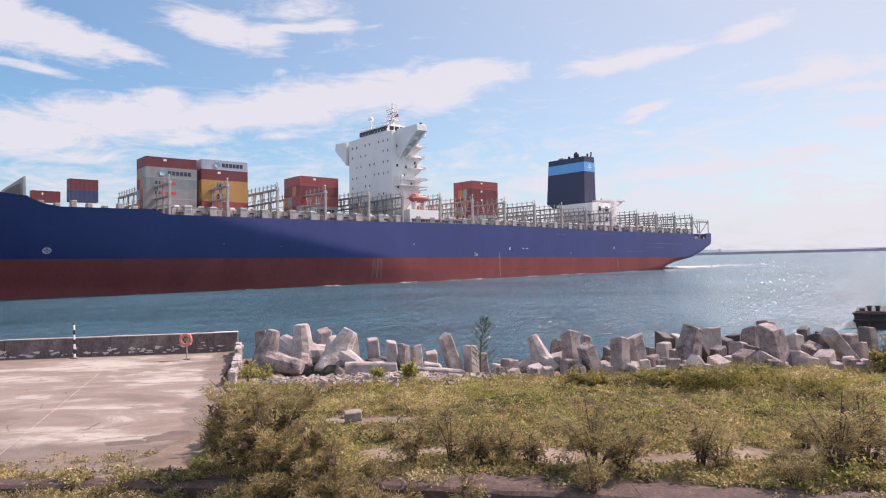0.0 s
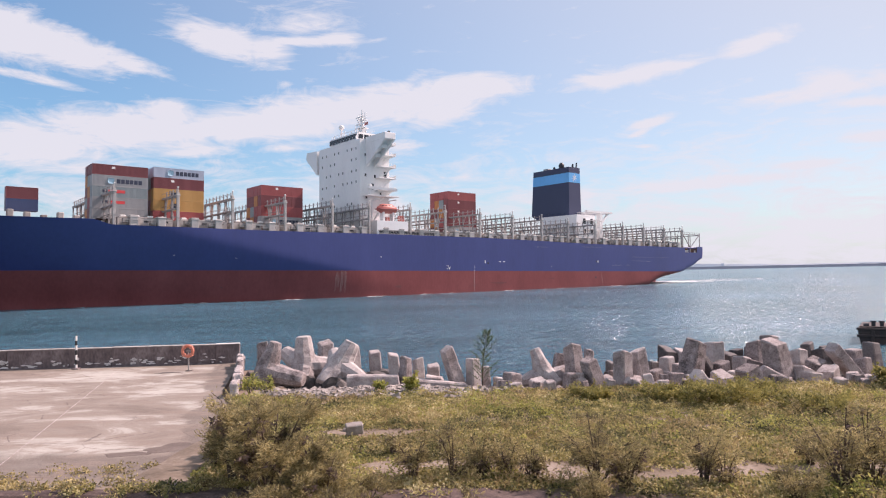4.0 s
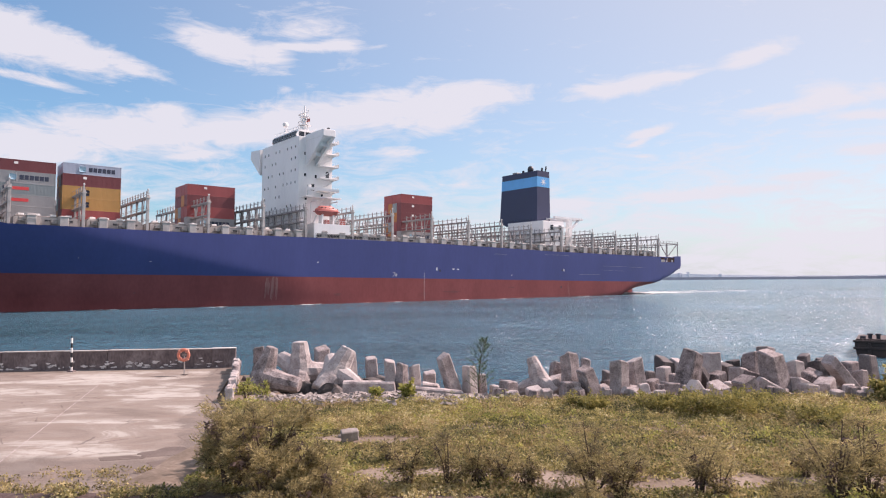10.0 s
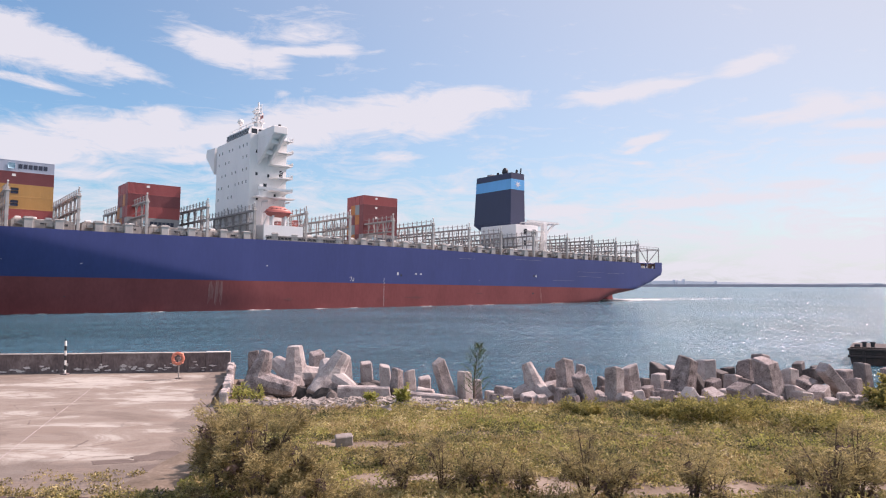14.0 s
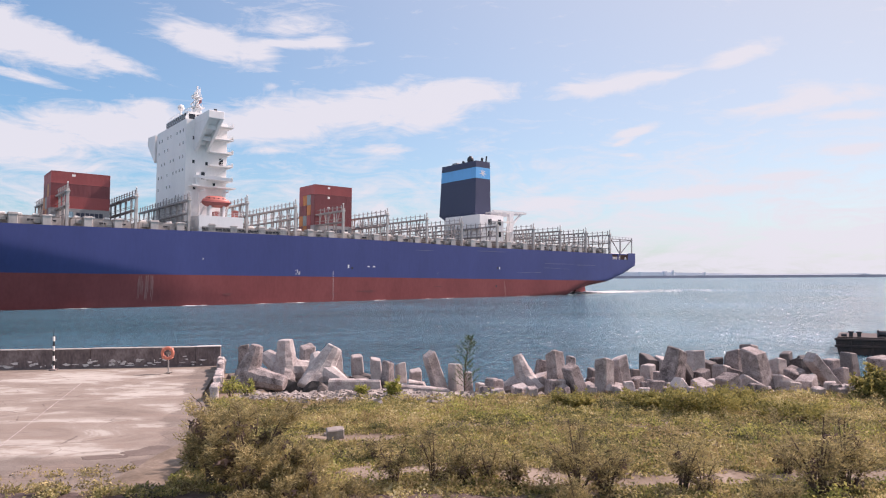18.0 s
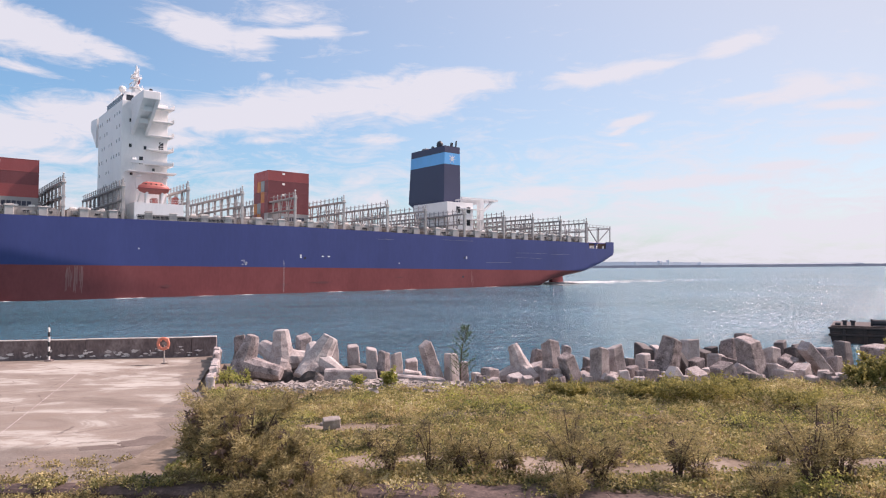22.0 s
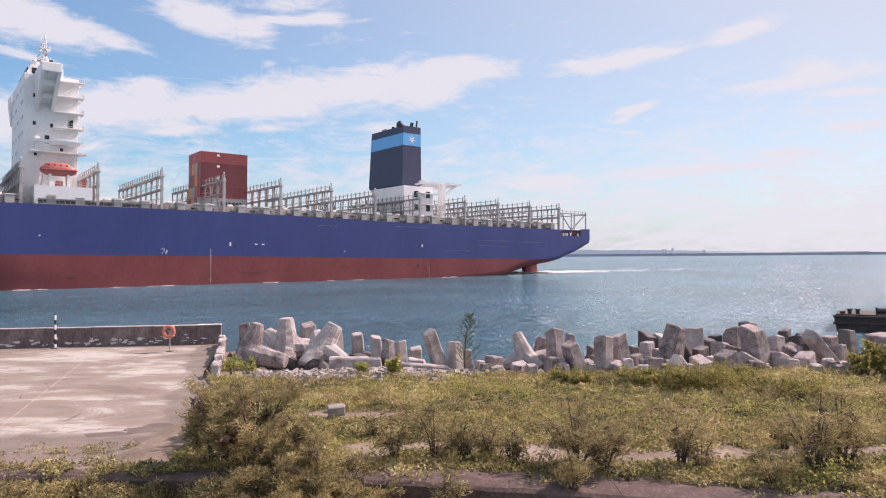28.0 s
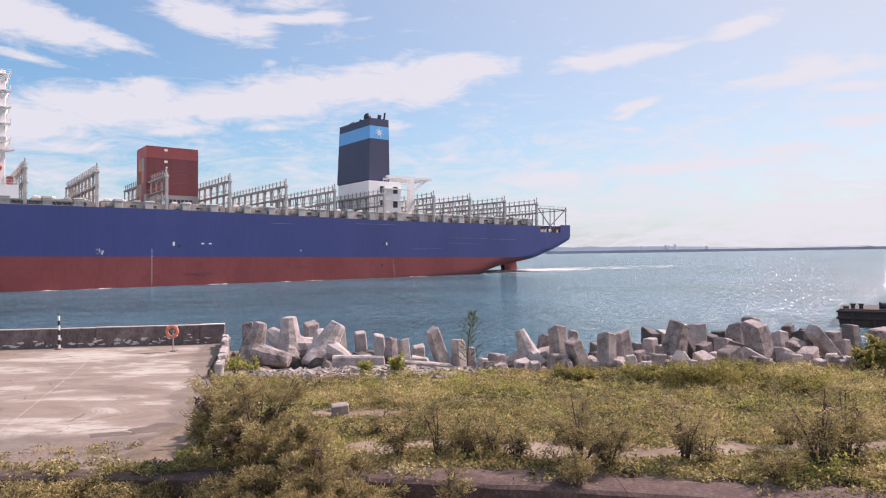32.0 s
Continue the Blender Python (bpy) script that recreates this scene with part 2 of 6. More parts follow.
def water_material():
    m, t = material("harbour_water")
    co = t.node("ShaderNodeTexCoord").outputs["Object"]
    wide = t.node("ShaderNodeMapping", i_Vector=co, i_Scale=(0.7, 1.0, 1.0), i_Rotation=(0, 0, radians(10))).outputs[0]
    swell = t.node("ShaderNodeTexNoise", i_Vector=wide, i_Scale=0.16, i_Detail=5.0, i_Roughness=0.68, i_Distortion=0.5).outputs[0]
    chop = t.node("ShaderNodeTexNoise", i_Vector=wide, i_Scale=0.75, i_Detail=5.0, i_Roughness=0.65, i_Distortion=0.3).outputs[0]
    ripple = t.node("ShaderNodeTexNoise", i_Vector=wide, i_Scale=3.2, i_Detail=3.0, i_Roughness=0.6).outputs[0]
    patch = t.node("ShaderNodeTexNoise", i_Vector=wide, i_Scale=0.018, i_Detail=5.0, i_Roughness=0.6).outputs[0]
    h = t.math("ADD", t.math("MULTIPLY", swell, 2.4), t.math("ADD", t.math("MULTIPLY", chop, 1.5), t.math("MULTIPLY", ripple, 0.42)))
    nor = t.node("ShaderNodeBump", i_Height=h, i_Strength=0.8, i_Distance=0.75).outputs[0]
    body = t.math("ADD", t.math("MULTIPLY", patch, 0.62), t.math("ADD", t.math("MULTIPLY", swell, 0.2), t.math("MULTIPLY", chop, 0.18)))
    col = t.ramp(body, (0.38, (0.024, 0.086, 0.108)), (0.50, (0.050, 0.147, 0.195)), (0.62, (0.090, 0.220, 0.300)))
    b = t.node("ShaderNodeBsdfPrincipled", i_Base_Color=col, i_Roughness=0.15, i_IOR=1.38, i_Normal=nor, i_Specular_IOR_Level=0.5)
    t.tree.links.new(b.outputs[0], t.node("ShaderNodeOutputMaterial").inputs[0])
    return m


M = {
    "blue": surface("navy_hull_paint", shades((0.031, 0.045, 0.160), (0.037, 0.054, 0.190), (0.044, 0.064, 0.215)), scale=0.10, rough=0.42, fine=14, stretch=(1, 1, 0.25), spec=0.5),
    "red": surface("antifouling_red", shades((0.175, 0.044, 0.045), (0.225, 0.060, 0.060), (0.265, 0.078, 0.076)), scale=0.12, rough=0.6, fine=14, stretch=(1, 1, 0.4), spec=0.25),
    "white": surface("white_ship_paint", shades((0.70, 0.70, 0.70), (0.80, 0.80, 0.79), (0.84, 0.84, 0.83)), scale=0.2, rough=0.5, stretch=(1, 1, 0.3)),
    "cream": surface("cream_deck_paint", shades((0.20, 0.185, 0.175), (0.35, 0.33, 0.31), (0.48, 0.455, 0.43)), scale=0.5, rough=0.6, vary=0.3, stretch=(1, 1, 0.4)),
    "lash": surface("grey_lashing_steel", shades((0.18, 0.175, 0.18), (0.30, 0.29, 0.285), (0.43, 0.41, 0.395)), scale=0.6, rough=0.6, vary=0.2),
    "tower": surface("grey_cream_steel", shades((0.30, 0.29, 0.28), (0.43, 0.41, 0.39), (0.52, 0.50, 0.47)), scale=0.6, rough=0.6, vary=0.2),
    "deck": surface("dark_red_deck", shades((0.10, 0.06, 0.05), (0.17, 0.11, 0.09)), scale=0.4, rough=0.7),
    "dark": surface("dark_steel", shades((0.02, 0.022, 0.03), (0.04, 0.042, 0.05)), scale=1.0, rough=0.5),
    "glass": surface("dark_window_glass", shades((0.012, 0.016, 0.022), (0.03, 0.035, 0.045)), scale=1.0, rough=0.12),
    "funnel": surface("funnel_navy", shades((0.028, 0.036, 0.085), (0.036, 0.046, 0.10)), scale=0.3, rough=0.5),
    "sky_blue": painted("funnel_light_blue", (0.10, 0.42, 0.78)),
    "lifeboat": painted("faded_orange_red", (0.46, 0.13, 0.105)),
    "c_maroon": painted("container_maroon", (0.21, 0.058, 0.062), 0.55),
    "c_red": painted("container_red", (0.36, 0.088, 0.086), 0.55),
    "c_grey": painted("container_grey", (0.33, 0.34, 0.345), 0.55),
    "c_pale": painted("container_pale_grey", (0.44, 0.49, 0.58), 0.55),
    "c_teal": painted("container_grey_green", (0.25, 0.30, 0.31), 0.55),
    "c_yellow": painted("container_yellow", (0.52, 0.30, 0.10), 0.55),
    "c_blue": painted("container_blue", (0.06, 0.085, 0.18), 0.55),
    "c_orange": painted("container_orange", (0.50, 0.20, 0.06), 0.55),
    "star_blue": painted("pale_star_blue", (0.36, 0.56, 0.66)),
    "smear": surface("dark_smeared_antifouling", shades((0.135, 0.038, 0.039), (0.185, 0.052, 0.052)), scale=0.5, rough=0.7, stretch=(0.3, 1, 2)),
    "ink": painted("dark_lettering", (0.03, 0.04, 0.07)),
    "logo_red": painted("sign_red", (0.62, 0.06, 0.06)),
    "concrete": surface("weathered_concrete", [(0.30, (0.075, 0.062, 0.06)), (0.42, (0.235, 0.20, 0.195)), (0.55, (0.385, 0.34, 0.33)), (0.72, (0.54, 0.50, 0.48))], scale=2.2, rough=0.88, bump=0.07, vary=0.26, fine=8, spread=0.34),
    "wet_concrete": surface("dark_damp_concrete", shades((0.04, 0.035, 0.036), (0.10, 0.088, 0.088), (0.20, 0.18, 0.175)), scale=1.9, rough=0.75, bump=0.05, vary=0.3, fine=6, spread=0.5),
    "wall": surface("stained_wall_concrete", shades((0.05, 0.040, 0.040), (0.155, 0.120, 0.118), (0.31, 0.26, 0.25)), scale=1.1, rough=0.9, bump=0.02, fine=7, stretch=(1, 1, 0.5), spread=0.45),
    "apron": apron_material(),
    "soil": surface("sandy_soil", shades((0.10, 0.075, 0.05), (0.20, 0.155, 0.115), (0.36, 0.30, 0.25)), scale=0.6, rough=0.95, bump=0.03, fine=14),
    "kerb": surface("old_kerb_concrete", shades((0.034, 0.024, 0.022), (0.085, 0.058, 0.052), (0.19, 0.138, 0.12)), scale=2.2, rough=0.9, bump=0.03, fine=7, spread=0.5),
    "rubble": surface("broken_concrete_rubble", shades((0.26, 0.23, 0.21), (0.50, 0.46, 0.43), (0.68, 0.64, 0.61)), scale=3.0, rough=0.9, vary=0.4),
    # wet shore stones, and the dark that stands in for shaded armour gaps
    "stone": surface("dark_wet_and_gap_stone", shades((0.02, 0.018, 0.018), (0.06, 0.054, 0.052), (0.14, 0.125, 0.12)), scale=2.0, rough=0.8, bump=0.02, vary=0.3),
    "grass": leaf_material("weed_leaves", [(0.24, (0.062, 0.066, 0.040)), (0.40, (0.18, 0.185, 0.080)), (0.53, (0.34, 0.31, 0.122)), (0.65, (0.51, 0.435, 0.172)), (0.82, (0.76, 0.68, 0.42))], 0.38),
    "shrub": leaf_material("shrub_leaves", [(0.24, (0.12, 0.102, 0.066)), (0.44, (0.27, 0.232, 0.112)), (0.60, (0.43, 0.36, 0.165)), (0.80, (0.64, 0.53, 0.27))], 1.1),
    "bright": leaf_material("broad_leaves", [(0.26, (0.16, 0.19, 0.05)), (0.5, (0.36, 0.37, 0.10)), (0.76, (0.60, 0.55, 0.18))], 0.6),
    "pine": leaf_material("needle_leaves", [(0.2, (0.06, 0.10, 0.05)), (0.6, (0.11, 0.16, 0.07)), (0.9, (0.17, 0.21, 0.09))]),
    "scrub": leaf_material("scrub_leaves", [(0.26, (0.13, 0.13, 0.05)), (0.5, (0.29, 0.27, 0.09)), (0.76, (0.50, 0.43, 0.15))], 0.8),
    "dry": leaf_material("dry_grass_blades", [(0.26, (0.18, 0.135, 0.07)), (0.5, (0.37, 0.285, 0.14)), (0.76, (0.56, 0.46, 0.25))], 0.7),
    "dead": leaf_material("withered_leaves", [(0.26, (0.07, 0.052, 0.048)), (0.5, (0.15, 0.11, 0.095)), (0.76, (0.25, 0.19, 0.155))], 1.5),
    # old concrete and mud, darkened to carry a painted shadow wedge
    "patch_shadow": surface("old_concrete_and_shadow", shades((0.085, 0.065, 0.055), (0.14, 0.11, 0.094), (0.20, 0.165, 0.14)), scale=0.8, rough=0.9, fine=12),
    "twig": surface("twig_bark", shades((0.05, 0.035, 0.025), (0.12, 0.085, 0.06)), scale=6, rough=0.9),
    "ring": painted("lifebuoy_orange", (0.68, 0.22, 0.14), 0.5),
    "black": painted("black_paint", (0.02, 0.02, 0.022), 0.5),
    "chalk": painted("white_paint", (0.78, 0.77, 0.74), 0.6),
    # distance haze is painted into both far colours as a pale bluish tone
    "far": surface("far_breakwater_hazed", shades((0.26, 0.26, 0.31), (0.38, 0.38, 0.43)), scale=0.02, rough=0.9),
    "far_land": surface("far_land_hazed", shades((0.72, 0.73, 0.79), (0.80, 0.80, 0.84)), scale=0.01, rough=0.95),
    "rust": surface("rusty_dark_steel", shades((0.018, 0.014, 0.014), (0.05, 0.035, 0.032), (0.10, 0.06, 0.045)), scale=0.8, rough=0.7),
    "faded": painted("lifebuoy_faded_band", (0.66, 0.26, 0.18), 0.6),
    "scuff": surface("scuffed_antifouling", shades((0.24, 0.085, 0.082), (0.29, 0.135, 0.125), (0.36, 0.205, 0.19)), scale=0.9, rough=0.7, stretch=(1.5, 1, 0.12)),
    "foam": surface("sea_foam", shades((0.5, 0.55, 0.56), (0.8, 0.82, 0.82)), scale=1.5, rough=0.8),
    "water": water_material(),
}


# ---- mesh helpers ----
def mesh_of(name, bm, mat, smooth=False):
    me = bpy.data.meshes.new(name)
    bmesh.ops.recalc_face_normals(bm, faces=bm.faces)
    bm.to_mesh(me)
    bm.free()
    for m in (mat if isinstance(mat, (list, tuple)) else [mat]):
        me.materials.append(m)
    if smooth:
        for p in me.polygons:
            p.use_smooth = True
    return me


def part(name, bm, mat, parent, label="", smooth=False, m=None):
    """One mesh object under a thing or a part."""
    me = bm if isinstance(bm, bpy.types.Mesh) else mesh_of(name, bm, mat, smooth)
    ob = new(name, me)
    ob.parent = parent
    if m is not None:
        ob.matrix_basis = m
    if label:
        ob["label"] = label
    return ob


def thing(name, label, category, m=None, group="", kind="", bm=None, mat=None, smooth=False):
    ob = new(name, mesh_of(name, bm, mat, smooth) if bm is not None else None)
    if m is not None:
        ob.matrix_basis = m
    return tagged(ob, label, category, group, kind)


def box(bm, x0, x1, y0, y1, z0, z1, bevel=0.0, m=None, mat=0):
    g = bmesh.ops.create_cube(bm, size=1)
    vs = g["verts"]
    for v in vs:
        v.co = Vector(((x0 + x1) / 2 + v.co.x * (x1 - x0), (y0 + y1) / 2 + v.co.y * (y1 - y0), (z0 + z1) / 2 + v.co.z * (z1 - z0)))
    if m is not None:
        bmesh.ops.transform(bm, matrix=m, verts=vs)
    fs = list({f for v in vs for f in v.link_faces})
    for f in fs:
        f.material_index = mat
    if bevel:
        es = list({e for v in vs for e in v.link_edges})
        bmesh.ops.bevel(bm, geom=es, offset=bevel, segments=1, affect="EDGES")
    return bm


def boxed(*a, **k):
    return box(bmesh.new(), *a, **k)


def bar(bm, p, q, w, h=None):
    """A square bar from p to q."""
    p, q = Vector(p), Vector(q)
    way = q - p
    m = Matrix.Translation(p) @ way.to_track_quat("X", "Z").to_matrix().to_4x4()
    return box(bm, 0, way.length, -w / 2, w / 2, -(h or w) / 2, (h or w) / 2, m=m)


def tube(bm, p, q, r, r2=None, sides=10):
    p, q = Vector(p), Vector(q)
    way = q - p
    m = Matrix.Translation((p + q) / 2) @ way.to_track_quat("Z", "Y").to_matrix().to_4x4()
    bmesh.ops.create_cone(bm, cap_ends=True, segments=sides, radius1=r, radius2=r if r2 is None else r2, depth=way.length, matrix=m)
    return bm


def prism(bm, outline, axis, lo, hi):
    """A flat outline drawn out along an axis."""
    def at(u, v, w):
        return {"x": (w, u, v), "y": (u, w, v), "z": (u, v, w)}[axis]
    a = [bm.verts.new(at(u, v, lo)) for u, v in outline]
    b = [bm.verts.new(at(u, v, hi)) for u, v in outline]
    n = len(a)
    bm.faces.new(a)
    bm.faces.new(b[::-1])
    for i in range(n):
        bm.faces.new((a[i], b[i], b[(i + 1) % n], a[(i + 1) % n]))
    return bm


def lettering(name, text, size, mat, parent, m, label="", width=None):
    """Words as a thin flat mesh under their thing, at the pose m."""
    cu = bpy.data.curves.new(name, "FONT")
    cu.body, cu.size, cu.align_x, cu.align_y, cu.extrude, cu.offset = text, size, "CENTER", "CENTER", 0.005, size * 0.018
    tmp = bpy.data.objects.new(name + "_curve", cu)
    scene.collection.objects.link(tmp)
    me = bpy.data.meshes.new_from_object(tmp.evaluated_get(bpy.context.evaluated_depsgraph_get()))
    bpy.data.objects.remove(tmp)
    me.materials.clear()
    me.materials.append(mat)
    if width:
        xs = [v.co.x for v in me.vertices]
        s = width / (max(xs) - min(xs))
        for v in me.vertices:
            v.co.x *= s
    ob = new(name, me)
    ob.parent, ob.matrix_basis = parent, m
    if label:
        ob["label"] = label
    return ob


# ---- water, ground and distance ----
def sheet(bm, pts, z):
    return bm.faces.new([bm.verts.new((x, y, z)) for x, y in pts])


bm = bmesh.new()
sheet(bm, [(-4000, -300), (4000, -300), (4000, 4850), (-4000, 4850)], 0.0)
thing("water", "rippled blue-green harbour water under a bright sky", "water", kind="structure", bm=bm, mat=M["water"])


def ground_height(x, y):
    """Rough grass-grown fill: level by the apron, a little higher inland, falling to the water among the armour blocks."""
    z = 1.12 + 0.22 * max(0.0, min(1.0, (24 - y) / 8)) + 0.10 * noise.noise(Vector((x * 0.30, y * 0.30, 3))) + 0.04 * noise.noise(Vector((x * 1.1, y * 1.1, 7)))
    shore = 34.5 + 1.2 * noise.noise(Vector((x * 0.15, 0, 9))) + max(0.0, -x - 9) * 1.5
    if y > shore - 3:
        z -= ((y - shore + 3) / 3) * 0.40
    return z


KERB_FRONT = ((-60, 18.8), (-9.5, 16.5), (-6.0, 16.2), (-2.7, 15.95), (-0.9, 15.7), (0.75, 15.36), (2.8, 14.83), (7.0, 13.75), (50, 6.0))
KERB_BACK = ((-60, 19.2), (-9.5, 16.92), (-6.0, 16.65), (-0.9, 16.5), (0.8, 16.42), (3.0, 15.85), (6.3, 15.0), (50, 7.2))


def along(x, pts):
    for (x0, y0), (x1, y1) in zip(pts, pts[1:]):
        if x <= x1:
            return y0 + (y1 - y0) * max(0.0, (x - x0) / (x1 - x0))
    return pts[-1][1]


def build_ground():
    bm = bmesh.new()
    xs = [-60 + 0.8 * i for i in range(151)]
    grid = []
    for x in xs:
        back = along(x, KERB_BACK)
        ys = [back - 0.3, back + 0.05] + [back + 0.6 + (40.5 - back - 0.6) * j / 40 for j in range(41)]
        grid.append([bm.verts.new((x, y, 0.9 if j == 0 else (ground_height(x, y) - (0.08 if j == 1 else 0) if x > -8.5 or y < back + 0.1 else 0.95))) for j, y in enumerate(ys)])
    for i in range(len(xs) - 1):
        for j in range(len(grid[0]) - 1):
            bm.faces.new((grid[i][j], grid[i + 1][j], grid[i + 1][j + 1], grid[i][j + 1]))
    # the lower yard before the kerb, running on under and behind the viewer
    low = []
    for x in xs[::5]:
        front = along(x, KERB_FRONT)
        low.append([bm.verts.new((x, y, 0.35 + 0.05 * noise.noise(Vector((x, y, 0))))) for y in (-60, -20, -8, 0, 2, 4, 6, front - 0.4, front + 0.3)])
    for i in range(len(low) - 1):
        for j in range(8):
            bm.faces.new((low[i][j], low[i + 1][j], low[i + 1][j + 1], low[i][j + 1]))
    thing("ground", "sandy soil with patches of rubble under low weeds", "ground", kind="structure", bm=bm, mat=M["soil"], smooth=True)


build_ground()

# the old quay kerb, in worn lengths with their face towards the yard
kerb = thing("quay_kerb", "long old concrete kerb, dark and dirty, half grown over with weeds", "kerb", kind="structure")
for i in range(26):
    x = -52 + i * 4.0
    bm = bmesh.new()
    n = 10
    rows = []
    for k in range(n + 1):
        u = x + 0.004 + 3.992 * k / n
        e, f = 0.05 * noise.noise(Vector((u * 1.3, 0, 2))), 0.04 * noise.noise(Vector((u * 2.1, 5, 1)))
        a, b = along(u, KERB_FRONT), along(u, KERB_BACK)
        rows.append([bm.verts.new(p) for p in ((u, a + e, 0.2), (u, a - 0.02 + e, 1.24 + f), (u, a + 0.07 + e + f, 1.31 + f), (u, (a + b) / 2, 1.34 + f * 0.6), (u, b + 2 * f, 1.33 + f), (u, b + 0.1 + 2 * f, 0.9))])
    for p, q in zip(rows, rows[1:]):
        for k in range(5):
            bm.faces.new((p[k], q[k], q[k + 1], p[k + 1]))
    bm.faces.new(rows[0])
    bm.faces.new(rows[-1])
    part("kerb_stone", bm, M["kerb"], kerb)

# ---- the concrete apron ----
APRON_Z = 1.15
EDGE = [(-60, 19.35), (-14.0, 17.25), (-7.2, 16.9), (-6.3, 19.8), (-7.4, 24.0), (-8.8, 28.0), (-10.2, 31.5), (-12.6, 42.4), (-26.0, 41.2), (-60, 38.6)]
bm = bmesh.new()
prism(bm, EDGE, "z", 0.6, APRON_Z)
apron = thing("pavement", "worn pale concrete apron with pinkish stains and puddle marks", "concrete apron", kind="structure", bm=bm, mat=M["apron"])
bm = bmesh.new()
bar(bm, (-12.2, 18.1, APRON_Z + 0.004), (-18.8, 39.8, APRON_Z + 0.003), 0.022, 0.006)
part("painted_line", bm, M["concrete"], apron, "faded thin white line")


# thin films of dried mud near the corner, with the bush's shadow painted in
rnd = random.Random(52)
for x, y, rx, ry, turn in ((-8.5, 21.7, 1.3, 0.75, 18), (-9.5, 20.9, 0.9, 0.3, 5), (-7.9, 20.3, 0.8, 0.45, -8), (-15.4, 38.6, 0.9, 0.25, 3), (-12.2, 39.6, 0.7, 0.5, 0)):
    bm = bmesh.new()
    rim = []
    for k in range(26):
        a = 2 * math.pi * k / 26
        r = 0.72 + 0.5 * noise.noise(Vector((math.cos(a) * 1.6, math.sin(a) * 1.6, x)))
        rim.append((rx * r * math.cos(a), ry * r * math.sin(a)))
    prism(bm, rim, "z", -0.02, 0.006)
    part("mud_film", bm, M["patch_shadow"], apron, "film of dried mud on the concrete, its dark tone partly painted shadow", m=pose(x, y, APRON_Z, 0, 0, turn))


def wall_piece(name, pts, height, thick, label):
    """A low parapet with a coping lip, in sections."""
    root = thing(name, label, "wall", kind="structure")
    for i in range(len(pts) - 1):
        (x0, y0), (x1, y1) = pts[i], pts[i + 1]
        L = math.hypot(x1 - x0, y1 - y0)
        m = pose(x0, y0, APRON_Z - 0.1, 0, 0, math.degrees(math.atan2(y1 - y0, x1 - x0)))
        bm = bmesh.new()
        box(bm, 0.008, L - 0.008, 0, thick, 0, height + 0.018 * i, bevel=0.025)
        box(bm, 0.008, L - 0.008, -0.07, 0.02, 0, 0.16, bevel=0.02)
        part("wall_section", bm, M["wall"], root, m=m)
        part("coping", boxed(0.008, L - 0.008, -0.015, thick + 0.015, height + 0.018 * i - 0.01, height + 0.018 * i + 0.04, bevel=0.012), M["rubble"], root, "pale thin coping", m=m)
    return root


pts = [(-62 + 6.0 * i, 38.2 + (6.0 * i) * 0.0836) for i in range(9)] + [(-12.6, 42.5)]
wall_piece("sea_wall", pts, 1.10, 0.4, "low stained concrete sea wall along the edge of the apron")


# old whitewash left on the foot of the wall
rnd = random.Random(40)
wash = thing("whitewash", "pale peeling remains of whitewash on the sea wall", "paint", kind="stuff", bm=bmesh.new(), mat=M["rubble"])
bm = bmesh.new()
for i in range(110):
    x = -46 + 33 * rnd.random() ** 0.8
    y = 38.2 + (x + 62) * 0.0836 - 0.003
    w, h, z = rnd.uniform(0.04, 0.32), rnd.uniform(0.03, 0.12), APRON_Z + rnd.uniform(0.12, 0.62) * rnd.uniform(0.5, 1)
    pts = [(x + w * math.cos(t) * rnd.uniform(0.4, 1.1), z + h * math.sin(t) * rnd.uniform(0.3, 1.1)) for t in [k * math.pi / 5 for k in range(10)]]
    bm.faces.new([bm.verts.new((u, y + (u - x) * 0.0836, max(v, APRON_Z + 0.075))) for u, v in pts])
bm.to_mesh(wash.data)
bm.free()


def lifebuoy():
    root = thing("lifebuoy", "orange lifebuoy hung on a thin post on the apron", "lifebuoy", pose(-14.5, 39.2, APRON_Z))
    bm = bmesh.new()
    tube(bm, (0, 0, -0.02), (0, 0, 1.12), 0.035)
    part("post", bm, M["cream"], root)
    bm = bmesh.new()
    box(bm, -0.16, 0.16, -0.16, 0.16, 0, 0.03, bevel=0.01)
    part("base_plate", bm, M["rust"], root)
    bm = bmesh.new()
    n, k, R, r = 28, 10, 0.29, 0.085
    ring = [[bm.verts.new(((R + r * math.cos(b)) * math.cos(a), r * math.sin(b) - 0.12, 1.12 + (R + r * math.cos(b)) * math.sin(a))) for b in [2 * math.pi * j / k for j in range(k)]] for a in [2 * math.pi * i / n for i in range(n)]]
    for i in range(n):
        for j in range(k):
            bm.faces.new((ring[i][j], ring[(i + 1) % n][j], ring[(i + 1) % n][(j + 1) % k], ring[i][(j + 1) % k]))
    buoy = part("ring", bm, M["ring"], root, "faded orange ring", smooth=True)
    for q in range(4):
        bm = bmesh.new()
        a = radians(45 + 90 * q)
        box(bm, -0.1, 0.1, -0.095, 0.095, -0.05, 0.05, bevel=0.02, m=pose(0.29 * math.cos(a), -0.12, 1.12 + 0.29 * math.sin(a), 0, math.degrees(-a)))
        part("band", bm, M["faded"], buoy, "faded pale band")
    bm = bmesh.new()
    box(bm, -0.12, 0.12, -0.05, 0.0, 1.05, 1.17, bevel=0.01)
    part("bracket", bm, M["cream"], root)


lifebuoy()


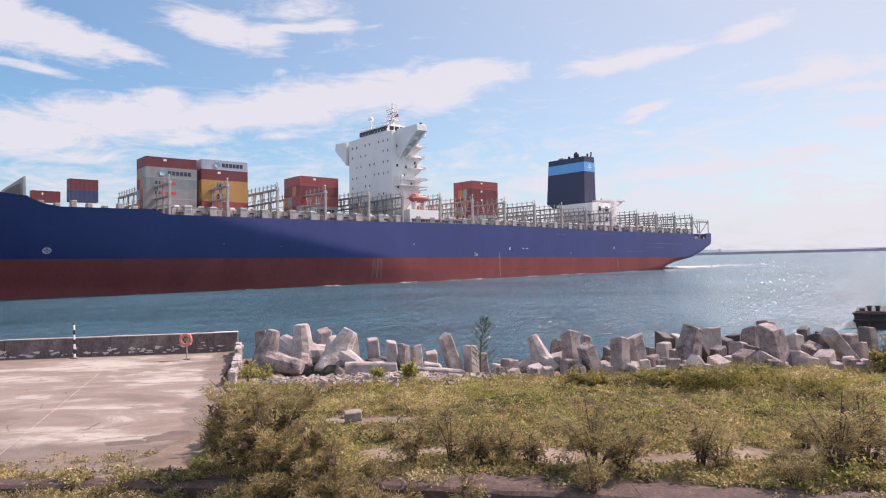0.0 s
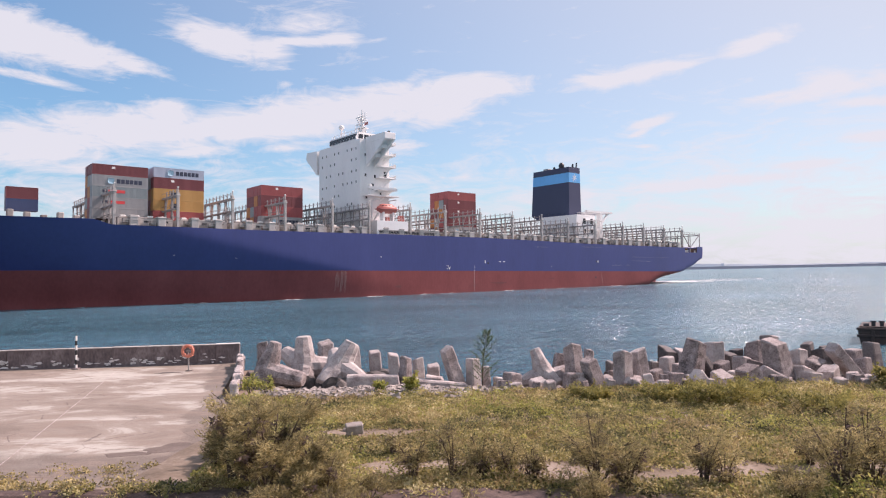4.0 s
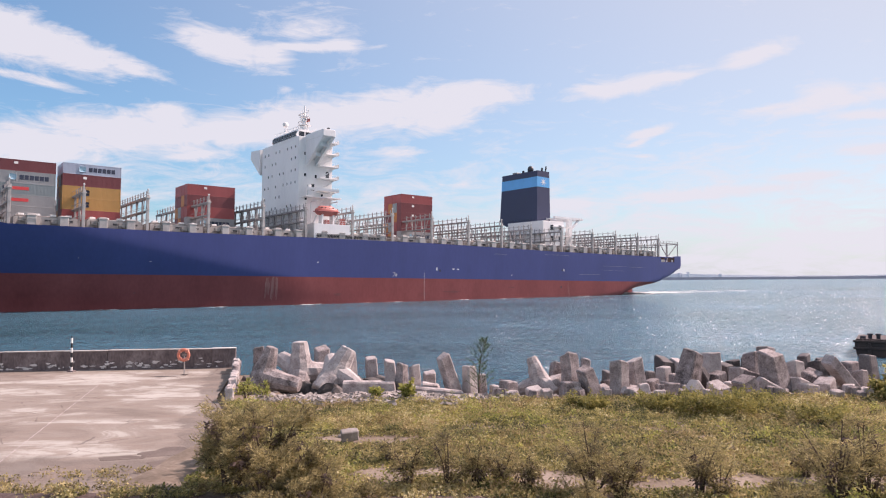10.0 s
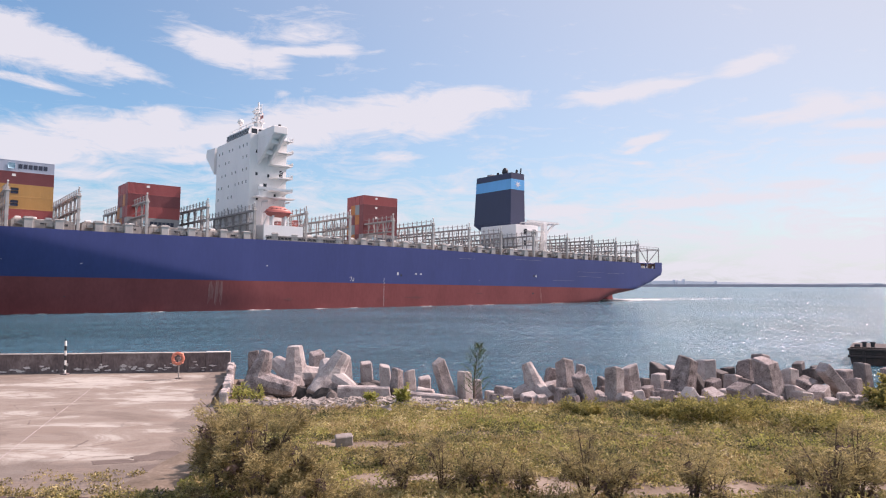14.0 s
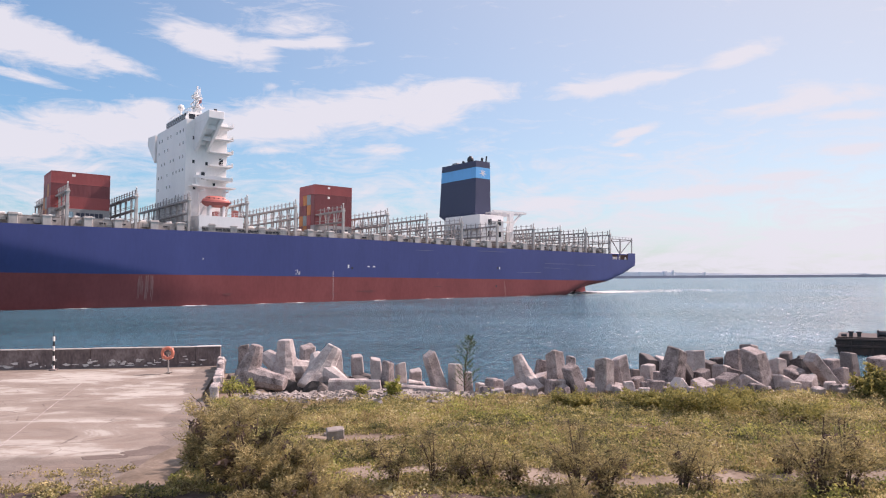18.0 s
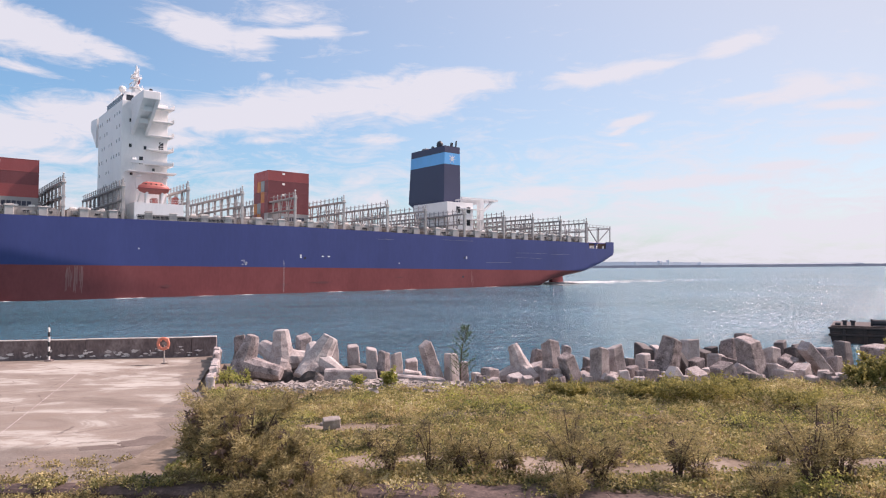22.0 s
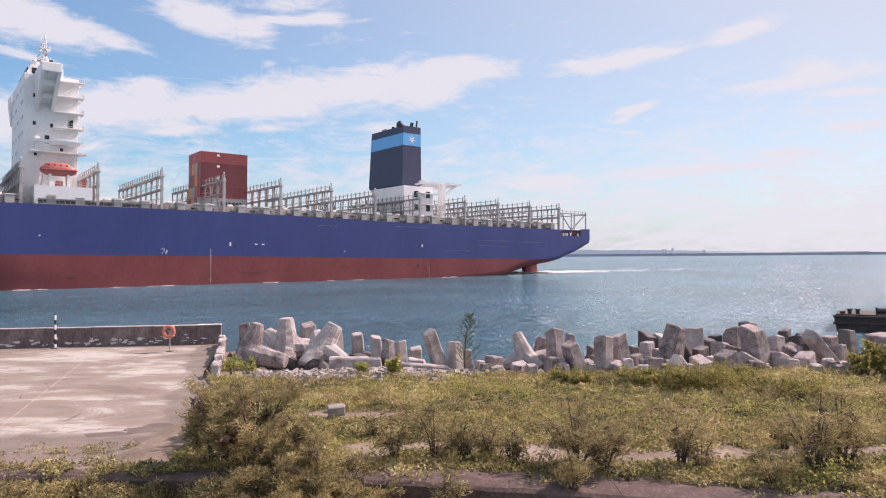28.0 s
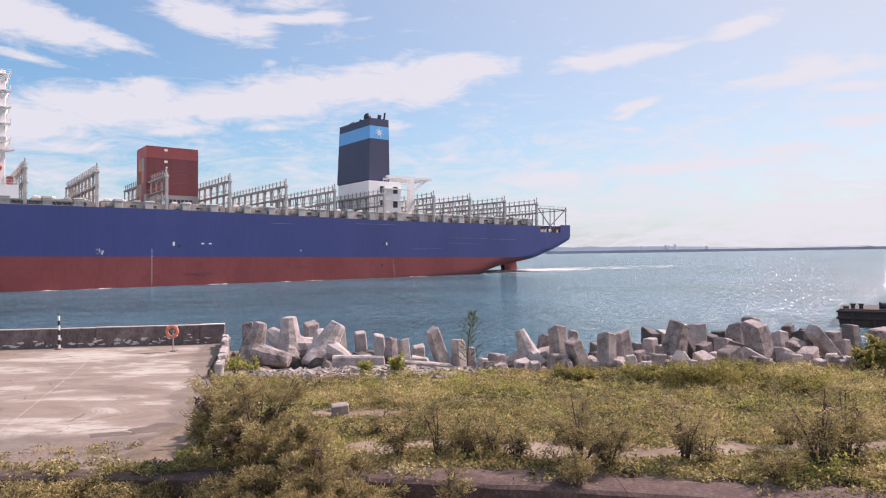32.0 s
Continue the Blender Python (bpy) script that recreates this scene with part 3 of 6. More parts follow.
def striped_pole(x, y):
    root = thing("marker_pole", "black and white striped marker pole on a square foot", "marker pole", pose(x, y, APRON_Z))
    h = 1.95 / 7
    for i in range(7):
        bm = bmesh.new()
        tube(bm, (0, 0, i * h), (0, 0, (i + 1) * h), 0.06, sides=12)
        part("band", bm, M["black" if i % 2 else "chalk"], root)
    bm = bmesh.new()
    box(bm, -0.2, 0.2, -0.18, 0.18, 0, 0.08, bevel=0.02)
    part("foot", bm, M["wall"], root)
    bm = bmesh.new()
    tube(bm, (0, 0, 1.95), (0, 0, 2.1), 0.03, 0.01)
    part("tip", bm, M["black"], root)


striped_pole(-21.7, 41.0 - 0.1)

# ---- far shore ----
def lerp_far(x):
    return float(np.interp(x, [300, 520, 750, 950, 1150, 1400, 1900], [20, 27, 25, 24, 20, 14, 10]))


bm = bmesh.new()
ring = []
for i in range(61):
    x = 380 + i * 20
    y0 = 2300 - 0.30 * (x - 380)
    h = 8.0 + 0.9 * noise.noise(Vector((i * 0.7, 0, 0)))
    ring.append([bm.verts.new((x, y0 + dy, z)) for dy, z in ((0, -0.5), (6, h), (14, h), (20, -0.5))])
for p, q in zip(ring, ring[1:]):
    for k in range(3):
        bm.faces.new((p[k], q[k], q[k + 1], p[k + 1]))
bm.faces.new(ring[0])
bm.faces.new(ring[-1])
thing("breakwater", "long low breakwater far out at the harbour mouth, haze painted into its grey", "breakwater", kind="structure", bm=bm, mat=M["far"])
bm = bmesh.new()
for i in range(100):
    x = -700 + i * 26
    h = lerp_far(x) + 3.5 * noise.noise(Vector((i * 0.35, 5, 0)))
    prism(bm, [(3000, -0.5), (3010, h), (3030, h), (3040, -0.5)], "x", x, x + 26)
for i in range(90):
    x = 1200 + i * 20
    prism(bm, [(4700, -0.5), (4705, 17 + 1.5 * noise.noise(Vector((i * 0.5, 1, 0)))), (4720, 16), (4730, -0.5)], "x", x, x + 20)
for x, w, h in ((1012, 4, 28), (1022, 4, 27), (1052, 5, 31), (905, 9, 25), (1190, 6, 22)):
    box(bm, x, x + w, 3001, 3025, 0, h)
thing("backdrop", "far coast with a few tiny buildings, haze painted into its pale colour", "coast", kind="structure", bm=bm, mat=M["far_land"])


# ---- the old barge ----
def barge():
    root = thing("pontoon", "dark rusty steel pontoon with bollards and gear on its deck", "pontoon", pose(32.9, 56.2, 0, 0, 0, -33))
    bm = bmesh.new()
    prism(bm, [(0.35, -0.6), (0.12, 0.2), (0.0, 0.9), (0.0, 1.25), (18, 1.25), (18, -0.6)], "y", 0, 7)
    part("hull", bm, M["rust"], root)
    for z in (1.1, 0.55):
        part("rubbing_strake", boxed(-0.1, 18, -0.14, 0.04, z, z + 0.2, bevel=0.04), M["rust"], root)
    for k in range(7):
        part("fender_rib", boxed(0.9 + 1.5 * k, 1.12 + 1.5 * k, -0.12, 0.04, -0.3, 1.08, bevel=0.03), M["rust"], root)
    part("deck_edge", boxed(0.1, 18, 0.05, 0.3, 1.25, 1.4, bevel=0.03), M["rust"], root)
    for x, y in ((1.05, 0.8), (1.62, 0.8), (6.4, 0.9)):
        bm = bmesh.new()
        tube(bm, (x, y, 1.22), (x, y, 1.72), 0.15)
        tube(bm, (x, y, 1.68), (x, y, 1.8), 0.21)
        part("bollard", bm, M["dark"], root)
    bm = bmesh.new()
    tube(bm, (0.35, 0.9, 1.42), (0.75, 0.9, 1.42), 0.17)
    box(bm, 0.3, 0.8, 0.7, 1.1, 1.22, 1.32)
    part("fairlead", bm, M["dark"], root)
    bm = bmesh.new()
    box(bm, 3.0, 4.5, 0.7, 1.7, 1.23, 1.45, bevel=0.04)
    tube(bm, (2.95, 1.2, 1.62), (4.4, 1.2, 1.62), 0.26, sides=14)
    box(bm, 2.85, 3.0, 0.8, 1.6, 1.3, 1.95, bevel=0.04)
    box(bm, 4.35, 4.5, 0.8, 1.6, 1.3, 1.95, bevel=0.04)
    part("deck_winch", bm, M["dark"], root, "dark drum winch")


barge()


# ---- armour blocks ----
def rough(bm, amount, seed):
    """Knock the surface about: chipped edges and a pitted face."""
    for v in bm.verts:
        v.co += noise.noise_vector(v.co * 3.1 + Vector((seed, 0, 0))) * amount + noise.noise_vector(v.co * 9.0 + Vector((0, seed, 0))) * amount * 0.45


def limb(bm, q, profile, sides, turn):
    """One tapered leg along q's z, with flattened corners: profile is (distance, radius) pairs."""
    rings = []
    for d, r in profile:
        ring = []
        for k in range(sides):
            a = 2 * math.pi * (k + turn) / sides
            ring.append(bm.verts.new(q @ Vector((r * math.cos(a), r * math.sin(a), d))))
        rings.append(ring)
    for lo, hi in zip(rings, rings[1:]):
        for k in range(sides):
            bm.faces.new((lo[k], lo[(k + 1) % sides], hi[(k + 1) % sides], hi[k]))
    bm.faces.new(rings[-1])
    bm.faces.new(rings[0][::-1])


def tetrapod(middle, root, legs):
    """A four-legged armour unit: its middle, the radius at the root of a leg, and the tips with their share of that radius."""
    c = Vector(middle)
    bm = bmesh.new()
    bmesh.ops.create_icosphere(bm, subdivisions=2, radius=root * 1.0)
    for x, y, z, end in legs:
        way = Vector((x, y, z)) - c
        L = way.length
        q = way.to_track_quat("Z", "Y").to_matrix()
        prof = [(0.0, root * 1.05)] + [(L * k / 9, root * (1.03 - (1.03 - end) * k / 9)) for k in range(1, 9)] + [(L * 0.975, root * end * 1.0), (L, root * end * 0.86)]
        limb(bm, q, prof, 10, (x * 3.7) % 1)
    rough(bm, 0.042, c.x * 3)
    thing("tetrapod", "weathered pale grey concrete tetrapod standing in the shore armour", "tetrapod", Matrix.Translation(c), group="shore armour", bm=bm, mat=M["concrete"])


def block_mesh(name, seed, width, depth, length, taper, mat):
    """A squared concrete block along z, corners chipped, its top cut a little askew."""
    rnd = random.Random(seed)
    bm = bmesh.new()
    cut = 0.5 - min(0.12, 0.07 / max(width, 0.2))
    section = [(0.5, -cut), (0.5, 0.0), (0.5, cut), (cut, 0.5), (0.0, 0.5), (-cut, 0.5), (-0.5, cut), (-0.5, 0.0), (-0.5, -cut), (-cut, -0.5), (0.0, -0.5), (cut, -0.5)]
    askew = rnd.uniform(-0.3, 0.3), rnd.uniform(-0.22, 0.22)
    rings = []
    steps = max(5, int(length / 0.2))
    for z in [length * k / steps for k in range(steps)] + [length - 0.05, length]:
        k = 1 - (1 - taper) * z / length - (0.13 if z == length else 0)
        rings.append([bm.verts.new((x * k * width, y * k * depth, z + (askew[0] * x * width + askew[1] * y * depth) * (z / length) ** 2)) for x, y in section])
    for lo, hi in zip(rings, rings[1:]):
        for k in range(12):
            bm.faces.new((lo[k], lo[(k + 1) % 12], hi[(k + 1) % 12], hi[k]))
    bm.faces.new(rings[-1])
    bm.faces.new(rings[0][::-1])
    rough(bm, 0.026, seed * 1.7)
    return mesh_of(name, bm, mat)


BLOCK_LABELS = {"C": ("rough grey concrete leg of an armour block heaped on the shore", "armour block", "armour_block"), "S": ("large pale concrete slab tumbled in the shore armour", "concrete slab", "concrete_slab"), "D": ("dark wet concrete block at the back of the armour", "armour block", "armour_block")}
HEAP = []


def block(kind, foot, tip, width, depth, spin, taper):
    """One squared block of the shore armour, from its foot to its tip."""
    foot, tip = Vector(foot), Vector(tip)
    way = tip - foot
    if way.z > 0.5 * way.length:        # set deeper into the heap
        foot, way = foot - way.normalized() * 0.35, way + way.normalized() * 0.35
    label, cat, name = BLOCK_LABELS[kind]
    ob = new(name, block_mesh(name, len(HEAP), width, depth, way.length, taper, M["wet_concrete" if kind == "D" else "concrete"]))
    ob.matrix_basis = Matrix.Translation(foot) @ way.to_track_quat("Z", "Y").to_matrix().to_4x4() @ pose(0, 0, 0, 0, 0, spin)
    HEAP.append(tagged(ob, label, cat, "shore armour"))


tetrapod((-8.86, 34.30, 1.66), 0.59, ((-8.42, 34.40, 3.12, 0.53), (-6.98, 33.95, 1.30, 0.61), (-9.40, 33.70, 0.60, 0.64), (-9.20, 35.70, 1.20, 0.60)))
tetrapod((-7.45, 36.60, 1.60), 0.66, ((-7.51, 36.60, 3.19, 0.58), (-5.88, 37.00, 1.59, 0.56), (-8.71, 37.50, 2.28, 0.56), (-7.50, 35.70, 0.64, 0.64)))
tetrapod((-5.42, 35.00, 1.74), 0.67, ((-4.74, 35.20, 2.94, 0.58), (-6.14, 34.20, 0.98, 0.64), (-4.10, 34.50, 1.13, 0.44), (-5.80, 36.00, 2.41, 0.48)))
tetrapod((4.67, 34.00, 1.32), 0.50, ((4.24, 34.20, 2.56, 0.50), (5.27, 33.30, 0.88, 0.64), (3.60, 34.30, 0.96, 0.56), (5.01, 35.20, 0.80, 0.64)))
block("C", (-10.79, 41.00, 1.26), (-10.83, 41.00, 2.47), 0.63, 0.63, 20, 0.95)
block("C", (-6.84, 39.50, 0.99), (-6.87, 39.50, 2.57), 0.80, 0.80, 30, 0.9)
block("C", (-4.81, 37.00, 1.02), (-4.93, 37.00, 2.32), 0.54, 0.54, 40, 0.85)
block("C", (-3.83, 37.50, 0.93), (-3.91, 37.50, 2.23), 0.64, 0.64, 15, 0.9)
block("C", (-2.59, 34.60, 0.87), (-2.69, 34.60, 2.40), 0.56, 0.56, 10, 0.9)
block("C", (-2.05, 33.40, 0.79), (-1.98, 33.40, 2.39), 0.68, 0.68, 50, 0.62)
block("C", (-1.49, 36.40, 0.92), (-1.55, 36.40, 1.94), 0.50, 0.50, 30, 0.95)
block("C", (-0.78, 37.50, 0.90), (-0.78, 37.50, 1.44), 0.64, 0.64, 10, 0.95)
block("C", (0.59, 33.60, 0.67), (-0.07, 33.60, 2.73), 0.65, 0.65, 25, 0.85)
block("C", (1.25, 33.90, 0.66), (1.21, 33.90, 2.19), 0.63, 0.63, 40, 0.85)
block("C", (1.91, 34.50, 0.56), (1.84, 34.50, 1.72), 0.42, 0.42, 20, 0.8)
block("C", (2.95, 33.00, 0.58), (3.04, 33.00, 1.59), 0.80, 0.80, 35, 0.8)
block("C", (2.47, 34.50, 0.47), (2.48, 34.50, 1.16), 0.47, 0.47, 15, 0.9)
block("C", (4.18, 32.40, 0.67), (4.14, 32.40, 1.35), 0.79, 0.79, 15, 0.85)
block("C", (5.58, 35.60, 0.84), (5.77, 35.60, 2.10), 0.66, 0.66, 10, 0.92)
block("C", (6.12, 33.60, 1.14), (5.97, 33.60, 2.72), 0.79, 0.79, 35, 0.82)
block("C", (5.72, 32.20, 0.58), (5.76, 32.20, 1.65), 0.81, 0.81, 12, 0.95)
block("C", (7.43, 37.00, 1.17), (7.45, 37.00, 2.16), 0.45, 0.45, 10, 0.95)
block("C", (6.93, 32.20, 0.67), (6.42, 32.20, 2.24), 0.76, 0.76, 30, 0.8)
block("C", (5.36, 34.20, 0.34), (5.26, 34.20, 1.58), 1.27, 1.27, 40, 0.7)
block("D", (8.81, 38.00, 0.56), (8.82, 38.00, 1.36), 0.49, 0.49, 30, 0.9)
block("C", (8.13, 35.00, 0.68), (8.14, 35.00, 1.30), 0.62, 0.62, 20, 0.9)
block("C", (7.62, 33.50, 0.60), (7.63, 33.50, 1.19), 0.68, 0.68, 40, 0.9)
block("C", (7.95, 31.90, 0.56), (7.95, 31.90, 2.57), 0.70, 0.70, 38, 0.95)
block("C", (9.22, 33.00, 0.40), (8.88, 33.00, 2.54), 0.69, 0.69, 25, 0.95)
block("C", (8.64, 31.20, 0.65), (7.94, 31.20, 1.44), 0.38, 0.38, 10, 1)
block("D", (10.72, 37.00, 0.63), (10.70, 37.00, 1.44), 0.66, 0.66, 30, 0.95)
block("C", (10.01, 34.00, 0.54), (9.97, 34.00, 1.45), 0.74, 0.74, 35, 0.85)
block("C", (9.40, 31.60, 0.64), (9.41, 31.60, 1.26), 0.84, 0.84, 12, 0.95)
block("C", (10.41, 32.40, 0.49), (10.40, 32.40, 1.56), 0.79, 0.79, 20, 0.9)
block("C", (11.08, 32.60, 0.45), (11.07, 32.60, 1.42), 0.53, 0.53, 25, 0.9)
block("D", (11.95, 38.00, 0.98), (11.93, 38.00, 2.00), 0.89, 0.89, 25, 0.9)
block("C", (12.63, 38.00, 0.82), (12.62, 38.00, 1.93), 0.65, 0.65, 20, 0.9)
block("C", (11.13, 35.60, 1.04), (11.11, 35.60, 1.87), 0.66, 0.66, 35, 0.85)
block("C", (11.54, 35.00, 0.84), (11.52, 35.00, 1.60), 0.62, 0.62, 20, 0.85)
block("C", (11.38, 33.20, 0.93), (11.79, 33.20, 2.89), 1.08, 1.08, 38, 0.66)
block("C", (11.80, 32.00, 0.54), (11.24, 32.00, 1.53), 0.67, 0.67, 20, 0.9)
block("D", (12.77, 34.00, 1.11), (12.34, 34.00, 2.00), 0.61, 0.61, 45, 0.6)
block("C", (13.55, 35.60, 0.86), (13.52, 35.60, 2.57), 0.78, 0.78, 18, 0.95)
block("D", (14.61, 36.50, 0.72), (14.54, 36.50, 1.90), 0.80, 0.80, 35, 0.9)
block("C", (13.22, 34.00, 0.89), (13.20, 34.00, 1.77), 0.77, 0.77, 25, 0.85)
block("D", (16.01, 39.00, 0.96), (16.03, 39.00, 1.78), 0.63, 0.63, 20, 0.95)
block("C", (14.59, 34.80, 0.92), (14.58, 34.80, 1.88), 0.79, 0.79, 35, 0.85)
block("C", (12.48, 32.00, 0.38), (12.47, 32.00, 1.52), 0.93, 0.93, 25, 0.8)
block("C", (13.41, 33.00, 0.45), (13.41, 33.00, 1.47), 0.53, 0.53, 20, 0.9)
block("C", (14.21, 32.00, 0.41), (13.58, 32.00, 1.77), 0.88, 0.88, 20, 0.9)
block("C", (15.66, 35.60, 0.84), (15.63, 35.60, 2.55), 0.78, 0.78, 30, 0.95)
block("D", (16.32, 38.00, 1.09), (16.31, 38.00, 2.01), 0.43, 0.43, 20, 0.9)
block("C", (17.20, 37.50, 1.60), (17.18, 37.50, 2.64), 0.79, 0.79, 35, 0.9)
block("C", (15.70, 33.00, 0.69), (15.31, 33.00, 2.84), 1.07, 1.07, 30, 0.78)
block("C", (15.96, 32.20, 0.72), (14.33, 32.20, 1.63), 0.52, 0.52, 0, 0.95)
block("C", (16.09, 34.50, 1.28), (14.68, 34.50, 1.69), 0.34, 0.34, 0, 0.95)
block("C", (17.92, 36.00, 0.90), (17.88, 36.00, 1.98), 0.87, 0.87, 30, 0.9)
block("D", (19.51, 38.00, 0.90), (19.45, 38.00, 2.17), 0.68, 0.68, 40, 0.75)
block("D", (19.93, 37.50, 0.66), (19.90, 37.50, 1.85), 0.79, 0.79, 25, 0.9)
block("C", (18.08, 34.50, 0.98), (18.07, 34.50, 1.71), 0.84, 0.84, 35, 0.9)
block("C", (16.62, 33.00, 0.31), (16.62, 33.00, 1.57), 1.12, 1.12, 25, 0.85)
block("C", (18.04, 33.40, 0.33), (18.04, 33.40, 1.47), 0.92, 0.92, 40, 0.85)
block("C", (16.67, 32.20, 0.37), (16.66, 32.20, 1.47), 0.78, 0.78, 15, 0.9)
block("S", (20.19, 34.50, 0.61), (18.85, 34.50, 2.32), 0.73, 0.58, 10, 0.92)
block("D", (21.55, 40.00, 1.09), (21.53, 40.00, 1.71), 0.58, 0.58, 10, 0.95)
block("C", (21.35, 37.00, 0.71), (21.32, 37.00, 1.89), 0.78, 0.78, 25, 0.9)
block("C", (21.30, 36.00, 0.42), (21.27, 36.00, 1.53), 0.70, 0.70, 30, 0.85)
block("D", (23.56, 39.00, 0.87), (23.52, 39.00, 2.02), 0.82, 0.82, 30, 0.8)
block("C", (22.97, 35.00, -0.01), (22.96, 35.00, 2.22), 1.25, 1.25, 20, 0.95)
block("S", (-4.72, 33.00, 1.26), (-2.28, 33.00, 1.28), 0.69, 0.76, 0, 0.85)
block("S", (-1.70, 32.90, 1.08), (0.84, 32.90, 0.89), 0.64, 0.70, 0, 0.8)
block("C", (2.11, 32.00, 0.87), (3.04, 32.00, 0.91), 0.28, 0.28, 0, 0.9)
block("C", (3.00, 31.60, 0.83), (3.77, 31.60, 0.87), 0.31, 0.31, 0, 0.9)
block("C", (-1.06, 34.50, 0.98), (-0.22, 34.50, 0.97), 0.73, 0.73, 0, 0.7)


def rock_mesh(seed, mat):
    """A squarish worn stone."""
    bm = bmesh.new()
    bmesh.ops.create_icosphere(bm, subdivisions=2, radius=0.58)
    for v in bm.verts:
        v.co = Vector([math.copysign(abs(c / 0.58) ** 0.62 * 0.52, c) for c in v.co])
        v.co += noise.noise_vector(v.co * 1.6 + Vector((seed * 5.3, 0, 0))) * 0.16 + noise.noise_vector(v.co * 5.0 + Vector((0, seed * 2.1, 0))) * 0.05
    return mesh_of("rock", bm, mat)


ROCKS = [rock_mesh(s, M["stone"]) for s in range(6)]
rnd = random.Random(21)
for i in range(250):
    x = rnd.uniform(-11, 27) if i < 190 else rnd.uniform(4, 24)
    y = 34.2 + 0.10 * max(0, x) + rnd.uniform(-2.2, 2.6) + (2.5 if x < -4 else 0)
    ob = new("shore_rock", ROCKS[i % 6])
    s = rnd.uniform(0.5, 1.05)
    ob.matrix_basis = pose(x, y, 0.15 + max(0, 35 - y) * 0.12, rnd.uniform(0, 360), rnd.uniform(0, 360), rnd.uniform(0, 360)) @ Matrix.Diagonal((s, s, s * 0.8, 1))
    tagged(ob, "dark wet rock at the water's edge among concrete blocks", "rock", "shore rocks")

# added filler: dark rocks stand in for the shade between the tetrapods' feet
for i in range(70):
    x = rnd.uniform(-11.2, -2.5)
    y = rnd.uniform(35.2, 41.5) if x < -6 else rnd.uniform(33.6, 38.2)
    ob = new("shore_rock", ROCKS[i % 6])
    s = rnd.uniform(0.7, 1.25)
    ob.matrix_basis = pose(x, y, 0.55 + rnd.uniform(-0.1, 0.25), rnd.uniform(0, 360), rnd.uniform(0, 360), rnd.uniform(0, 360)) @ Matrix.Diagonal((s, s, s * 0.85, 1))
    tagged(ob, "dark rock packed between the feet of tetrapods, standing in for shaded gaps", "rock", "shore rocks")
PALE = []
for s in range(4):
    bm = bmesh.new()
    bmesh.ops.create_cube(bm, size=1)
    for v in bm.verts:
        v.co.x, v.co.y = v.co.x * (0.86 if v.co.z > 0 else 1.05), v.co.y * (0.86 if v.co.z > 0 else 1.05)
    bmesh.ops.bevel(bm, geom=list(bm.edges), offset=0.07, segments=1, affect="EDGES")
    bmesh.ops.subdivide_edges(bm, edges=list(bm.edges), cuts=1, use_grid_fill=True)
    rough(bm, 0.05, 40 + s)
    PALE.append(mesh_of("armour_block", bm, M["concrete"]))
for i in range(34):
    x = rnd.uniform(2.5, 19)
    y = 30.6 + rnd.uniform(0, 2.6) - 0.03 * x
    s = rnd.uniform(0.3, 0.55)
    ob = new("armour_block", PALE[i % 4])
    ob.matrix_basis = pose(x, y, ground_height(x, y) + s * 0.22, rnd.uniform(-12, 12), rnd.uniform(-14, 14), rnd.uniform(0, 360)) @ Matrix.Diagonal((s, s * rnd.uniform(0.8, 1.3), s * rnd.uniform(0.9, 1.4), 1))
    tagged(ob, "small squarish concrete block in front of the armour", "armour block", "shore armour")

# broken rubble before the blocks
bm = bmesh.new()
rnd = random.Random(8)
for i in range(1500):
    x = max(-8.2, rnd.gauss(-3.6, 2.6))
    y = rnd.gauss(31.3, 0.75)
    s = rnd.uniform(0.04, 0.15)
    long = rnd.choice((1.0, 1.2, 2.2))
    box(bm, -s * long, s * long, -s * 0.6, s * 0.6, -s * 0.4, s * 0.4, m=pose(x, y, ground_height(x, y) + 0.07, rnd.uniform(-25, 25), rnd.uniform(-25, 25), rnd.uniform(0, 360)))
thing("rubble", "strip of pale broken concrete rubble at the top of the shore", "rubble", kind="stuff", bm=bm, mat=M["rubble"])

# what is left of the wall along the broken side of the apron
rnd = random.Random(14)
stub = thing("broken_wall", "crumbling low concrete wall along the broken side of the apron", "wall", kind="structure")
WALL_FAR, WALL_NEAR = Vector((-12.35, 42.0, 0)), Vector((-9.25, 30.2, 0))
for i in range(11):
    p, q = WALL_FAR.lerp(WALL_NEAR, i / 11), WALL_FAR.lerp(WALL_NEAR, (i + 0.95) / 11)
    L = (q - p).length
    h = 0.62 - 0.22 * i / 11 + rnd.uniform(-0.13, 0.13)
    bm = boxed(0, L, -0.17, 0.17, -0.35, h, bevel=0.04)
    bmesh.ops.subdivide_edges(bm, edges=list(bm.edges), cuts=2, use_grid_fill=True)
    for v in bm.verts:
        v.co += noise.noise_vector(v.co * 3.2 + Vector((i * 3.1, 0, 0))) * 0.09
    part("broken_block", bm, M["concrete"], stub, m=pose(p.x, p.y, APRON_Z, 0, rnd.uniform(-4, 4), math.degrees(math.atan2(q.y - p.y, q.x - p.x)) + rnd.uniform(-5, 5)))
bm = bmesh.new()
box(bm, -0.28, 0.28, -0.22, 0.22, -0.1, 0.22, bevel=0.03)
bmesh.ops.subdivide_edges(bm, edges=list(bm.edges), cuts=1, use_grid_fill=True)
rough(bm, 0.02, 3)
thing("loose_stone", "loose pale concrete stone lying on the grass", "stone", pose(-3.05, 22.7, 1.33, 4, -3, 12), bm=bm, mat=M["rubble"])
